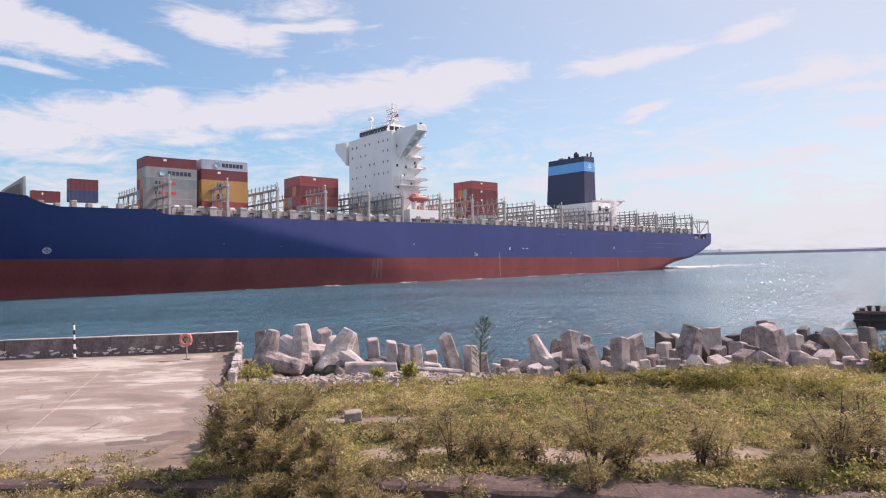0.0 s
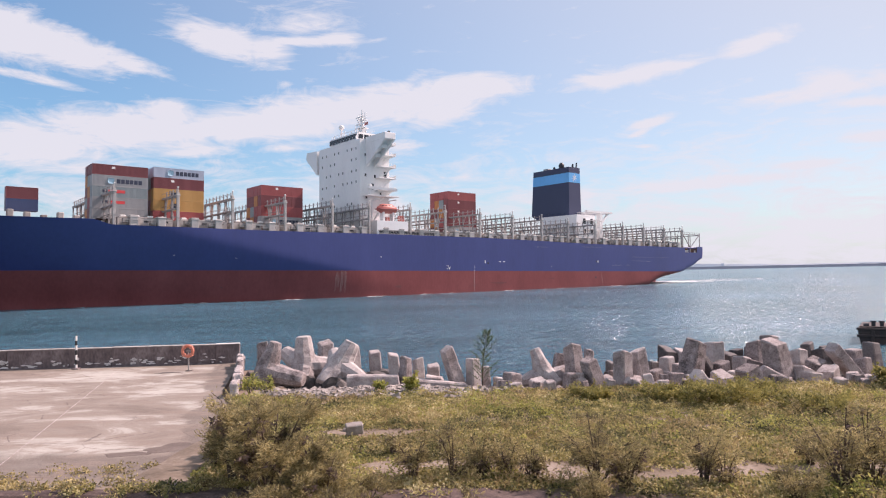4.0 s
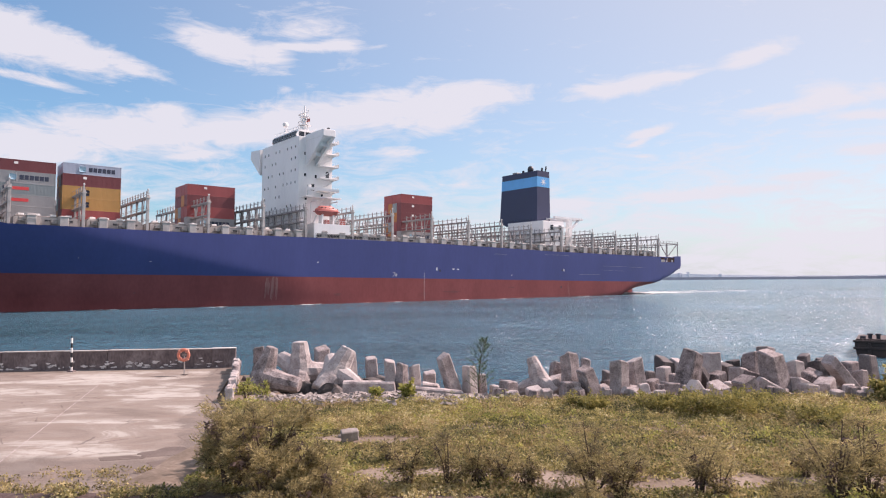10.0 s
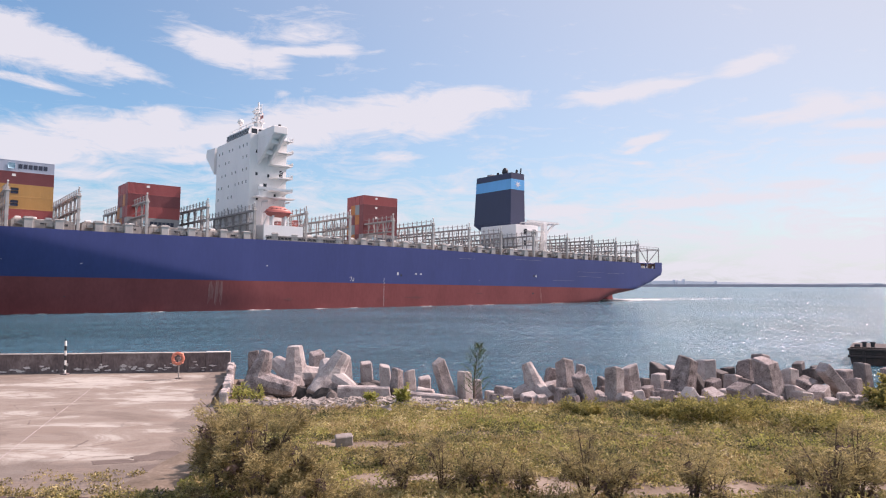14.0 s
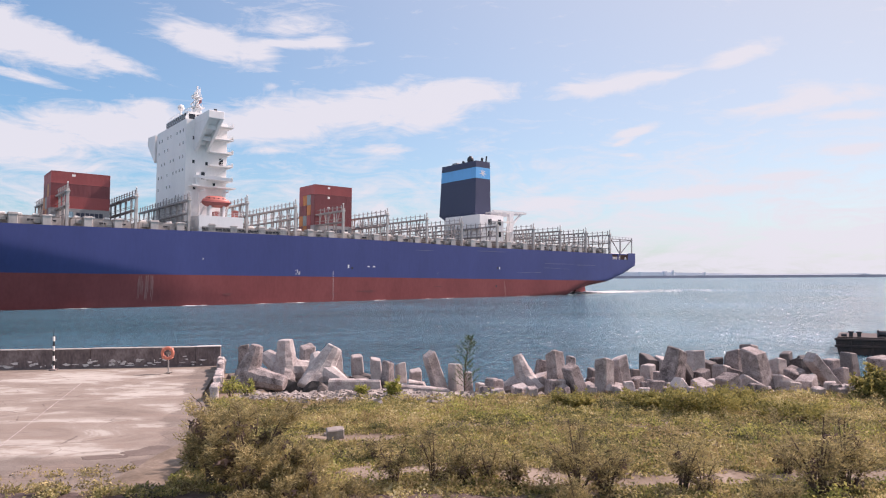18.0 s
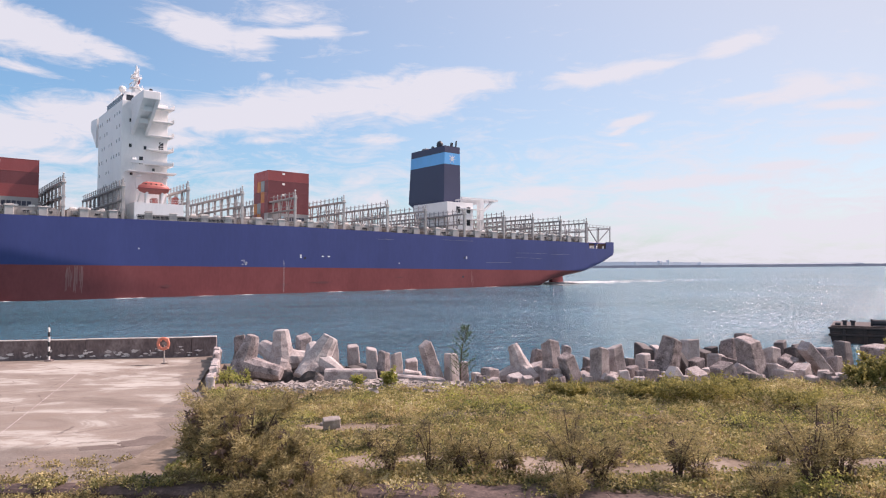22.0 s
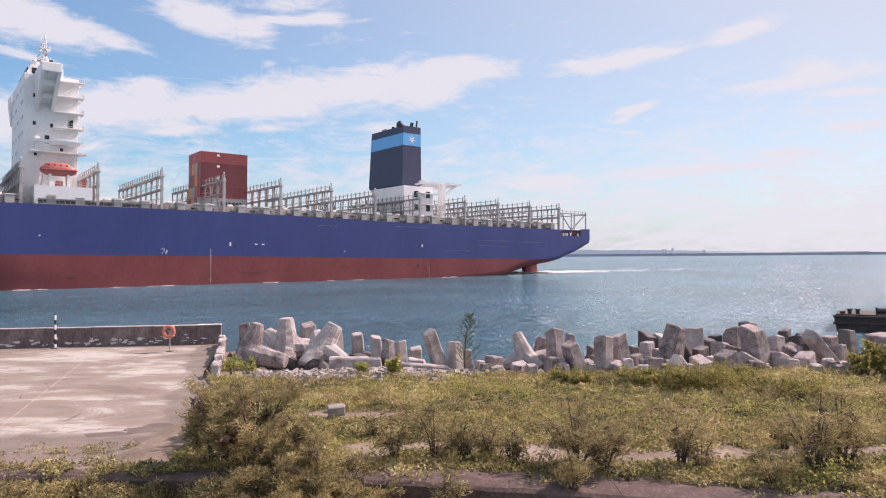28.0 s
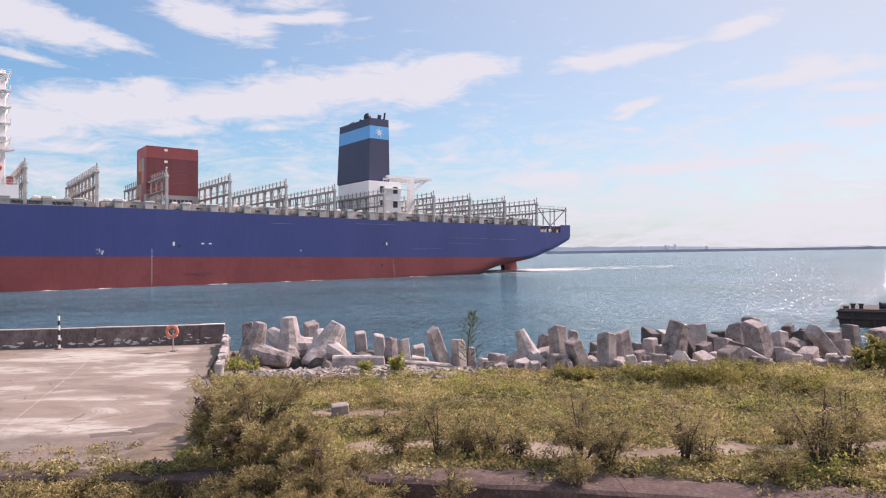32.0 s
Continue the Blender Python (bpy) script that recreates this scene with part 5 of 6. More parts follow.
# landings at the after corner
for z in (31.1, 34.7, 38.1, 41.6, 44.9):
    bm = boxed(2.6, 8.6, HP - 0.2, HP + 2.5, z, z + 0.22, bevel=0.03)
    land = part("landing", bm, M["white"], ship)
    part("parapet", boxed(2.6, 2.75, HS + 6, HP + 2.5, z, z + 1.0), M["white"], land)
    bm = bmesh.new()
    for h in (0.55, 1.1):
        bar(bm, (2.7, HP + 2.4, z + h), (8.5, HP + 2.4, z + h), 0.06)
    for q in range(5):
        bar(bm, (2.7 + 1.45 * q, HP + 2.4, z), (2.7 + 1.45 * q, HP + 2.4, z + 1.1), 0.06)
    part("rail", bm, M["white"], land)
    bm = bmesh.new()
    bar(bm, (3.4, HP + 1.4, z), (7.6, HP + 1.4, z - 3.2), 0.7, 0.12)
    part("stair", bm, M["white"], land)
part("door", boxed(4.4, 5.4, HP - 0.05, HP + 0.05, 35.0, 37.1), M["glass"], ship)
part("door", boxed(9.0, 9.9, HP - 0.05, HP + 0.05, 31.4, 33.2), M["glass"], ship)

# masts
bm = bmesh.new()
tube(bm, (9.5, -13.0, 48.6), (9.5, -13.0, 56.4), 0.45, 0.2)
bar(bm, (9.5, -14.6, 54.4), (9.5, -11.4, 54.4), 0.18)
for z in (49.8, 51.6):
    bar(bm, (8.9, -13.9, z), (10.1, -12.1, z + 1.2), 0.14)
    bar(bm, (10.1, -13.9, z), (8.9, -12.1, z + 1.2), 0.14)
bar(bm, (9.5, -15.6, 53.0), (9.5, -10.4, 53.0), 0.2)
bar(bm, (9.5, -14.8, 50.9), (9.5, -11.2, 50.9), 0.6, 0.15)
for y in (-15.2, -14.2, -11.6, -10.8):
    tube(bm, (9.5, y, 52.0), (9.5, y, 55.4), 0.09)
for y in (-14.4, -11.6):
    bar(bm, (8.7, y, 48.6), (9.5, -13.0, 53.0), 0.2)
    bar(bm, (10.3, y, 48.6), (9.5, -13.0, 53.0), 0.2)
for z, r in ((50.6, 1.5), (53.2, 1.15)):
    box(bm, 9.5 - r, 9.5 + r, -13.0 - r, -13.0 + r, z, z + 0.14)
    for q in range(8):
        a = q * math.pi / 4
        bar(bm, (9.5 + r * math.cos(a), -13.0 + r * math.sin(a), z), (9.5 + r * math.cos(a), -13.0 + r * math.sin(a), z + 1.0), 0.06)
box(bm, 8.6, 10.4, -14.0, -12.0, 48.5, 50.6, bevel=0.15)
box(bm, 9.3, 9.6, -17.2, -14.0, 50.2, 50.4)
tube(bm, (9.45, -17.0, 50.3), (9.45, -17.0, 52.6), 0.08)
mast = part("radar_mast", bm, M["white"], ship, "white lattice radar mast on the wheelhouse roof")
part("radar", boxed(9.9, 10.25, -15.6, -11.6, 54.0, 54.35, bevel=0.08), M["chalk"], mast)
part("radar", boxed(10.5, 10.8, -14.6, -12.2, 51.7, 52.0, bevel=0.08), M["chalk"], mast)
part("flag_panel", boxed(9.4, 9.5, -11.8, -9.8, 51.4, 52.3), M["lifeboat"], mast)
bm = bmesh.new()
tube(bm, (10.0, -24.5, 48.6), (10.0, -24.5, 52.0), 0.3, 0.22)
bar(bm, (10.0, -25.4, 51.0), (10.0, -23.6, 51.0), 0.3)
am = part("antenna_post", bm, M["white"], ship)
bm = bmesh.new()
bmesh.ops.create_icosphere(bm, subdivisions=2, radius=0.9, matrix=pose(10.0, -24.5, 52.9))
part("radome", bm, M["chalk"], am, smooth=True)

# lifeboat on its davits over a white deck house
part("boat_deck_house", prism(bmesh.new(), [(1.5, 18.9), (1.5, 21.6), (12.45, 21.6), (12.45, DECK - 0.3), (11.75, DECK - 0.3), (11.75, 18.9)], "y", -7.0, -0.35), M["white"], ship)
bm = bmesh.new()
bmesh.ops.create_uvsphere(bm, u_segments=20, v_segments=12, radius=1)
for v in bm.verts:
    x, y, z = v.co
    v.co = Vector((7.8 + 3.55 * math.copysign(abs(x) ** 0.75, x), -2.2 + 1.35 * y, 25.2 + (1.15 if z > 0 else 1.35) * math.copysign(abs(z) ** 0.8, z)))
boat = part("lifeboat", bm, M["lifeboat"], ship, "faded orange-red enclosed lifeboat", smooth=True)
bm = bmesh.new()
bmesh.ops.create_uvsphere(bm, u_segments=16, v_segments=8, radius=1)
for v in bm.verts:
    v.co = Vector((8.0 + 2.6 * math.copysign(abs(v.co.x) ** 0.5, v.co.x), -2.2 + 1.05 * v.co.y, 25.9 + 0.85 * v.co.z))
part("canopy", bm, M["lifeboat"], boat, smooth=True)
part("rubbing_band", boxed(4.3, 11.3, -3.65, -0.75, 25.0, 25.22, bevel=0.1), M["c_red"], boat, "darker red rubbing band")
for k in range(4):
    part("porthole", boxed(6.2 + 1.15 * k, 6.55 + 1.15 * k, -1.25, -1.12, 25.95, 26.2), M["glass"], boat)
for x in (6.1, 9.5):
    part("cradle", boxed(x - 0.25, x + 0.25, -3.2, -1.2, 21.5, 24.2, bevel=0.05), M["white"], ship)
part("boat_winch", boxed(2.4, 3.6, -3.0, -1.0, 21.5, 23.4, bevel=0.2), M["lifeboat"], ship, "faded red boat winch")
part("boat_winch", boxed(7.0, 8.4, -3.4, -1.6, 21.5, 22.9, bevel=0.2), M["lifeboat"], ship, "faded red boat winch")
bm = bmesh.new()
for h in (0.5, 1.0):
    bar(bm, (1.6, -0.5, 21.6 + h), (12.3, -0.5, 21.6 + h), 0.05)
for k in range(11):
    bar(bm, (1.7 + k, -0.5, 21.6), (1.7 + k, -0.5, 22.6), 0.05)
part("boat_deck_rail", bm, M["white"], ship)
for x in (4.8, 10.8):
    bm = bmesh.new()
    bar(bm, (x, -5.6, 21.5), (x, -5.6, 28.0), 0.35)
    bar(bm, (x, -5.6, 28.0), (x, -1.6, 28.0), 0.3)
    bar(bm, (x, -4.6, 21.9), (x, -2.2, 24.0), 0.25)
    bar(bm, (x, -2.2, 28.0), (x, -2.2, 26.3), 0.06)
    part("davit", bm, M["white"], ship)
part("liferaft_canister", tube(bmesh.new(), (2.0, -1.6, 22.6), (3.4, -1.6, 22.6), 0.45), M["chalk"], ship)
part("davit_gallery", boxed(2.0, 13.0, -8.1, -4.4, 29.2, 29.5), M["white"], ship)
part("boat_crane", bar(bar(bmesh.new(), (11.5, -5.5, 29.5), (11.5, -5.5, 32.6), 0.9), (12.5, -5.0, 31.6), (3.5, -3.2, 31.2), 0.7), M["white"], ship)

# ---- the funnel and engine casing ----
bm = boxed(-96.6, -85.6, -29.0, -10.2, DECK - 0.3, 29.2, bevel=0.06)
casing = part("engine_casing", bm, M["white"], ship, "white engine casing under the funnel")
for a in (-90.2, -94.6):
    for z in (26.8, 22.7):
        part("window", boxed(a - 0.75, a + 0.75, -10.25, -10.12, z - 1.0, z + 1.0), M["glass"], casing)
gantry = part("gantry", boxed(-107.6, -92.0, -11.4, -10.4, 30.5, 31.2), M["white"], ship, "white overhead crane gantry")
part("beam", boxed(-107.6, -92.0, -24, -23, 30.5, 31.2), M["white"], gantry)
part("beam", boxed(-108.0, -107.6, -24, -10.4, 30.5, 31.2), M["white"], gantry)
for k in range(4):
    part("crossbar", boxed(-95.2 - 3 * k, -94.8 - 3 * k, -23, -11.4, 30.6, 31.0), M["white"], gantry)
part("column", boxed(-101.4, -99.8, -12.0, -10.2, DECK - 0.3, 30.5), M["white"], gantry)
part("strut", bar(bmesh.new(), (-101.0, -11, 26.1), (-106.0, -11, 30.7), 0.7), M["white"], gantry)
for z in (20.2, 23.6, 27.0):
    part("gallery", boxed(-99.6, -90.0, -10.2, -8.4, z, z + 0.15), M["white"], ship)


def funnel():
    fa, ra, py, sy, z0, z1 = -90.0, -97.2, -17.6, -38.3, 30.6, 49.2
    def ring(z):
        k = (z - z0) / (z1 - z0)
        return [(fa - 0.5 * k, py - 0.35 * k), (ra + 0.15 * k, py - 0.35 * k), (ra + 0.15 * k, sy + 0.9 * k), (fa - 0.5 * k, sy + 0.9 * k)]
    def slab(zlo, zhi, grow=0.0):
        b = bmesh.new()
        lo = [b.verts.new((x + (grow if i in (0, 3) else -grow), y + (grow if i in (0, 1) else -grow), zlo)) for i, (x, y) in enumerate(ring(zlo))]
        hi = [b.verts.new((x + (grow if i in (0, 3) else -grow), y + (grow if i in (0, 1) else -grow), zhi)) for i, (x, y) in enumerate(ring(zhi))]
        b.faces.new(lo)
        b.faces.new(hi[::-1])
        for i in range(4):
            b.faces.new((lo[i], hi[i], hi[(i + 1) % 4], lo[(i + 1) % 4]))
        return b
    body = part("funnel", slab(z0, z1), M["funnel"], ship, "dark navy funnel with a light blue band")
    part("band", slab(43.0, 46.9, 0.03), M["sky_blue"], body, "light blue band round the funnel")
    bm = bmesh.new()
    for k in range(7):
        a = 2 * math.pi * k / 7 + math.pi / 2
        b1, b2 = a - 0.36, a + 0.36
        pts = [(0, 0), (0.55 * math.cos(b1), 0.55 * math.sin(b1)), (1.75 * math.cos(a), 1.75 * math.sin(a)), (0.55 * math.cos(b2), 0.55 * math.sin(b2))]
        vs = [bm.verts.new((-93.6 + u, py - 0.14, 44.95 + v)) for u, v in pts]
        bm.faces.new(vs)
    part("star", bm, M["chalk"], body, "white seven-pointed star on the band")
    bm = bmesh.new()
    prism(bm, [(sy, z0 - 0.05), (sy + 3.5, z0 - 2.0), (py, z0 - 2.0), (py, z0 - 0.05)], "x", ra + 0.1, fa - 0.1)
    part("foot", bm, M["funnel"], body)
    for x, y, h, r in ((-95.0, -20.0, 1.6, 0.4), (-96.0, -18.9, 2.2, 0.28), (-94.0, -19.2, 1.5, 0.28), (-92.8, -28.0, 1.2, 0.5)):
        bm = bmesh.new()
        tube(bm, (x, y, z1 - 0.2), (x - 0.3, y, z1 + h), r, sides=14)
        part("exhaust_pipe", bm, M["dark"], body)
    bm = bmesh.new()
    bmesh.ops.create_uvsphere(bm, u_segments=14, v_segments=8, radius=1.5)
    for v in bm.verts:
        v.co = Vector((-93.2 + v.co.x * 0.8, -24.2 + v.co.y * 0.8, z1 + 1.2 + v.co.z * 1.05))
    part("cowl", bm, M["dark"], body, smooth=True)
    part("vent_box", boxed(-94.3, -91.8, -33, -30.5, z1 - 0.2, z1 + 0.9, bevel=0.1), M["lash"], body)
    bm = bmesh.new()
    for h in (0.6, 1.2):
        bar(bm, (-91, -11, 29.2 + h), (-96.3, -11, 29.2 + h), 0.08)
    for q in range(5):
        bar(bm, (-91 - 1.3 * q, -11, 29.2), (-91 - 1.3 * q, -11, 30.4), 0.08)
    part("casing_rail", bm, M["chalk"], casing)


funnel()

# forecastle: wave breaker and foremast
part("wave_breaker", prism(bmesh.new(), [(111.8, 18.4), (111.8, 24.7), (111.4, 24.9), (111.2, 18.4)], "y", -38, -5.2), M["cream"], ship)
bm = bmesh.new()
prism(bm, [(111.8, 19.4), (111.8, 23.8), (117, 20.4)], "y", -9.3, -9.0)
part("breaker_web", bm, M["cream"], ship)
bm = bmesh.new()
tube(bm, (118, -20, 20), (118, -20, 38), 0.4, 0.25)
bar(bm, (118, -22, 34.5), (118, -18, 34.5), 0.25)
part("foremast", bm, M["white"], ship)
for k in range(8):
    x = 86 + 3.1 * k
    part("mooring_gear", boxed(x, x + 1.2, half_breadth(x + 1, 17.6) - HALF - 3.6, half_breadth(x + 1, 17.6) - HALF - 1.7, 17.4, 18.7 + 0.4 * (k % 3) + 0.12 * k, bevel=0.12), M["cream"], ship)

# ---- containers on deck ----
CARGO = []


def container_mesh(length, height, mat):
    bm = bmesh.new()
    w = 2.44
    box(bm, 0.06, length - 0.06, -w + 0.06, -0.06, 0.12, height - 0.06)
    n = int(length / 0.28)
    for k in range(n):
        x = 0.25 + (length - 0.5) * (k + 0.25) / n
        box(bm, x, x + 0.13, -0.065, -0.02, 0.16, height - 0.12)
    for x in (0.0, length - 0.16):
        for y in (-0.16, -w):
            box(bm, x, x + 0.16, y, y + 0.16, 0, height)
    for y in (-0.1, -w):
        box(bm, 0, length, y, y + 0.1, 0, 0.16)
        box(bm, 0, length, y, y + 0.1, height - 0.1, height)
    for x in (0.0, length - 0.1):
        box(bm, x, x + 0.1, -w, 0, 0, 0.16)
        box(bm, x, x + 0.1, -w, 0, height - 0.1, height)
    return mesh_of("container_body", bm, mat)


CMESH = {}


def container(a, y, z, colour, length=12.19, height=2.7, words=None, plain=None):
    """a: after end; y: port side of the box."""
    key = (colour, length, height)
    if key not in CMESH:
        CMESH[key] = container_mesh(length, height, M["c_" + colour])
    root = new("shipping_container", CMESH[key])
    tint = {"maroon": "maroon", "red": "red", "grey": "grey", "pale": "pale grey", "teal": "grey-green", "yellow": "yellow", "blue": "dark blue", "orange": "orange"}[colour]
    tagged(root, f"{tint} ribbed steel shipping container stacked on the ship's deck", "shipping container", "containers on deck")
    CARGO.append((root, pose(a, y, z)))
    door = part("door", boxed(length - 0.02, length + 0.03, -2.3, -1.24, 0.2, height - 0.15), M["c_" + colour], root)
    part("door", boxed(length - 0.02, length + 0.03, -1.2, -0.14, 0.2, height - 0.15), M["c_" + colour], root)
    facing = Matrix.Rotation(radians(180), 4, "Z") @ Matrix.Rotation(radians(90), 4, "X")
    if words:
        part("word_bar", boxed(length * 0.2, length * 0.72, -0.03, 0.0, height * 0.3, height * 0.62), M["ink"], root, "dark lettering too worn to read")
    if plain == "line":
        for k in range(6):
            x = length * 0.57 - k * 0.98
            h = 1.0
            part("letter_block", boxed(x - 0.80, x, -0.03, 0.005, height * 0.5 - h / 2, height * 0.5 + h / 2), M["ink"], root, "blocky dark letter of a shipping line's name")
        part("emblem", boxed(length * 0.62, length * 0.62 + 1.4, -0.03, 0.005, height * 0.5 - 0.65, height * 0.5 + 0.65, bevel=0.2), M["star_blue"], root, "light blue star emblem")
    if plain == "badge":
        for dz in (0.25, -0.45):
            part("badge", boxed(length * 0.55, length * 0.55 + 1.5, -0.03, 0.005, height * 0.5 + dz - 0.3, height * 0.5 + dz + 0.3, bevel=0.12), M["ink"], root, "dark block emblem")
    if plain == "strip":
        part("strip", boxed(length * 0.42, length * 0.72, -0.03, 0.005, height * 0.42, height * 0.70), M["logo_red"], root, "red name strip")
        part("strip", boxed(length * 0.725, length * 0.82, -0.03, 0.005, height * 0.42, height * 0.70), M["ink"], root, "navy block beside the red strip")
    if plain == "small":
        part("strip", boxed(length * 0.60, length * 0.66, -0.03, 0.005, height * 0.62, height * 0.82), M["chalk"], root, "small white marking")
    return root


Z0 = 19.5
ROWS_A = (("grey", 2.50, None), ("grey", 2.56, "strip"), ("teal", 2.56, "strip"), ("grey", 2.66, "line"), ("maroon", 2.52, "small"))
ROWS_B = (("red", 2.59, None), ("yellow", 2.75, "badge"), ("yellow", 2.75, "badge"), ("maroon", 2.75, "small"), ("pale", 2.5, "line"))
ROWS_F = (("grey", 2.75, "line"), ("red", 2.8, None), ("maroon", 2.9, None), ("red", 2.75, "small"))
ROWS_I = (("grey", 3.0, "line"), ("maroon", 3.0, None), ("maroon", 3.05, "small"), ("maroon", 3.05, "small"), ("red", 2.8, "small"))
OTHER = ("maroon", "orange", "maroon", "red", "orange", "teal")
rnd = random.Random(9)
for a, y, rows, lanes in ((72.5, -11.0, ROWS_A, 3), (58.5, -11.5, ROWS_B, 3), (29.9, -12.3, ROWS_F, 4), (-39.0, -16.0, ROWS_I, 4)):
    for lane in range(lanes):
        z = Z0
        for k, (colour, h, sign) in enumerate(rows):
            c = colour if lane == 0 or k == len(rows) - 1 else OTHER[(lane * 2 + k) % 6]
            container(a, y - 2.52 * lane, z, c, 12.5, h, plain=sign if lane == 0 else None)
            z += h + 0.02
for k, c in enumerate(("blue", "maroon")):
    container(96.6, -7.0, 20.0 + 2.6 * k, c, 6.06, 2.55)
container(104.3, -7.4, 19.7, "maroon", 5.6, 2.4, plain="small")


# foam along the waterline and the wake under the stern
def wake():
    rnd = random.Random(33)
    bm = bmesh.new()
    def fleck(a, b, la, lb, high=0.3):
        pts = [(a + la * math.cos(t) * rnd.uniform(0.6, 1.2), b + lb * math.sin(t) * rnd.uniform(0.6, 1.2)) for t in [k * math.pi / 4 for k in range(8)]]
        rim = [bm.verts.new((x, y, 0.02 - x * math.tan(radians(-TRIM)))) for x, y in pts]
        tip = bm.verts.new((a, b, high - a * math.tan(radians(-TRIM))))
        for k in range(8):
            bm.faces.new((rim[k], rim[(k + 1) % 8], tip))
    for i in range(300):
        a = rnd.uniform(-117, 95)
        edge = MID + half_breadth(a, -a * 0.0162)
        if noise.noise(Vector((a * 0.12, 2, 0))) > 0.12:
            fleck(a, edge + abs(rnd.gauss(0, 0.5)) + 0.1, rnd.uniform(0.3, 1.8), rnd.uniform(0.06, 0.24), rnd.uniform(0.02, 0.11))
    for i in range(420):
        k = rnd.random()
        a = -127 - 45 * k
        fleck(a, MID + 3 + rnd.gauss(0, 2.5 + 3 * k), rnd.uniform(0.8, 4.5), rnd.uniform(0.4, 1.3) * (1.2 - 0.6 * k), rnd.uniform(0.1, 0.5) * (1.1 - 0.9 * k))
    for i in range(90):
        fleck(rnd.uniform(-158, -138), MID + rnd.gauss(2, 3), rnd.uniform(0.5, 1.6), rnd.uniform(0.4, 1.2), rnd.uniform(0.12, 0.5))
    for i in range(300):
        k = rnd.random() ** 1.4
        a = -126 - 110 * k
        fleck(a, MID + 6 + rnd.gauss(0, 6 + 8 * k), rnd.uniform(0.8, 4.2), rnd.uniform(0.3, 1.2) * (1.25 - k), rnd.uniform(0.02, 0.09) * (1.1 - 0.6 * k))
    foam = thing("wake_foam", "thin white foam along the hull and a pale wake astern", "foam", kind="stuff", bm=bm, mat=M["foam"])
    CARGO.append((foam, Matrix.Identity(4)))


wake()


# ---- plants ----
def blades(name, base, along, side, mat, fold=0.0):
    """Many separate leaf quads in one mesh: base points, length vectors and half-width vectors."""
    base, along, side = (np.asarray(v, dtype=np.float32) for v in (base, along, side))
    n = len(base)
    v = np.empty((n, 4, 3), dtype=np.float32)
    v[:, 0] = base
    v[:, 1] = base + along * 0.5 + side
    v[:, 2] = base + along
    v[:, 3] = base + along * 0.5 - side
    me = bpy.data.meshes.new(name)
    me.vertices.add(n * 4)
    me.vertices.foreach_set("co", v.ravel())
    me.loops.add(n * 4)
    me.loops.foreach_set("vertex_index", np.arange(n * 4, dtype=np.int32))
    me.polygons.add(n)
    me.polygons.foreach_set("loop_start", np.arange(n, dtype=np.int32) * 4)
    me.update(calc_edges=True)
    me.materials.append(mat)
    return me


def unit(v):
    return v / (np.linalg.norm(v, axis=1, keepdims=True) + 1e-9)


def leaves(rng, at, size, width, up=0.3, out=None):
    """Leaf vectors at the given points: random ways, lifted by up."""
    n = len(at)
    way = rng.normal(size=(n, 3))
    way[:, 2] = way[:, 2] * 0.7 + up
    if out is not None:
        way += out
    way = unit(way)
    side = unit(np.cross(way, rng.normal(size=(n, 3))))
    s = size * rng.uniform(0.6, 1.4, (n, 1))
    return way * s, side * s * width


def ground_z(x, y):
    return np.array([ground_height(a, b) for a, b in zip(x, y)])


rng = np.random.default_rng(3)


def noise2(x, y, s, z):
    return np.array([noise.noise(Vector((a * s, b * s, z))) for a, b in zip(x, y)])


def left_edge(y):
    return np.interp(y, [16, 17, 19.5, 24, 28, 31.5, 36], [-7.6, -6.3, -6.6, -7.6, -8.6, -9.6, -10.6])


def kerb_back(x):
    return np.interp(x, [p[0] for p in KERB_BACK], [p[1] for p in KERB_BACK])


def bare_path(x, y):
    """Where feet have worn the soil bare: strips behind the kerb and a few spots."""
    strip = np.exp(-((y - (17.5 + 0.03 * (x - 7))) / 0.40) ** 2) * np.clip((x - 1.5) / 3, 0, 1)
    spots = np.exp(-((x - 2.9) / 0.9) ** 2 - ((y - 18.4) / 0.45) ** 2) + np.exp(-((x - 0.2) / 1.9) ** 2 - ((y - 18.7) / 0.45) ** 2) + 0.8 * np.exp(-((x - 1.2) / 0.9) ** 2 - ((y - 24.5) / 0.5) ** 2) + 0.7 * np.exp(-((x + 2.2) / 1.5) ** 2 - ((y - 23.0) / 0.5) ** 2)
    return strip + spots


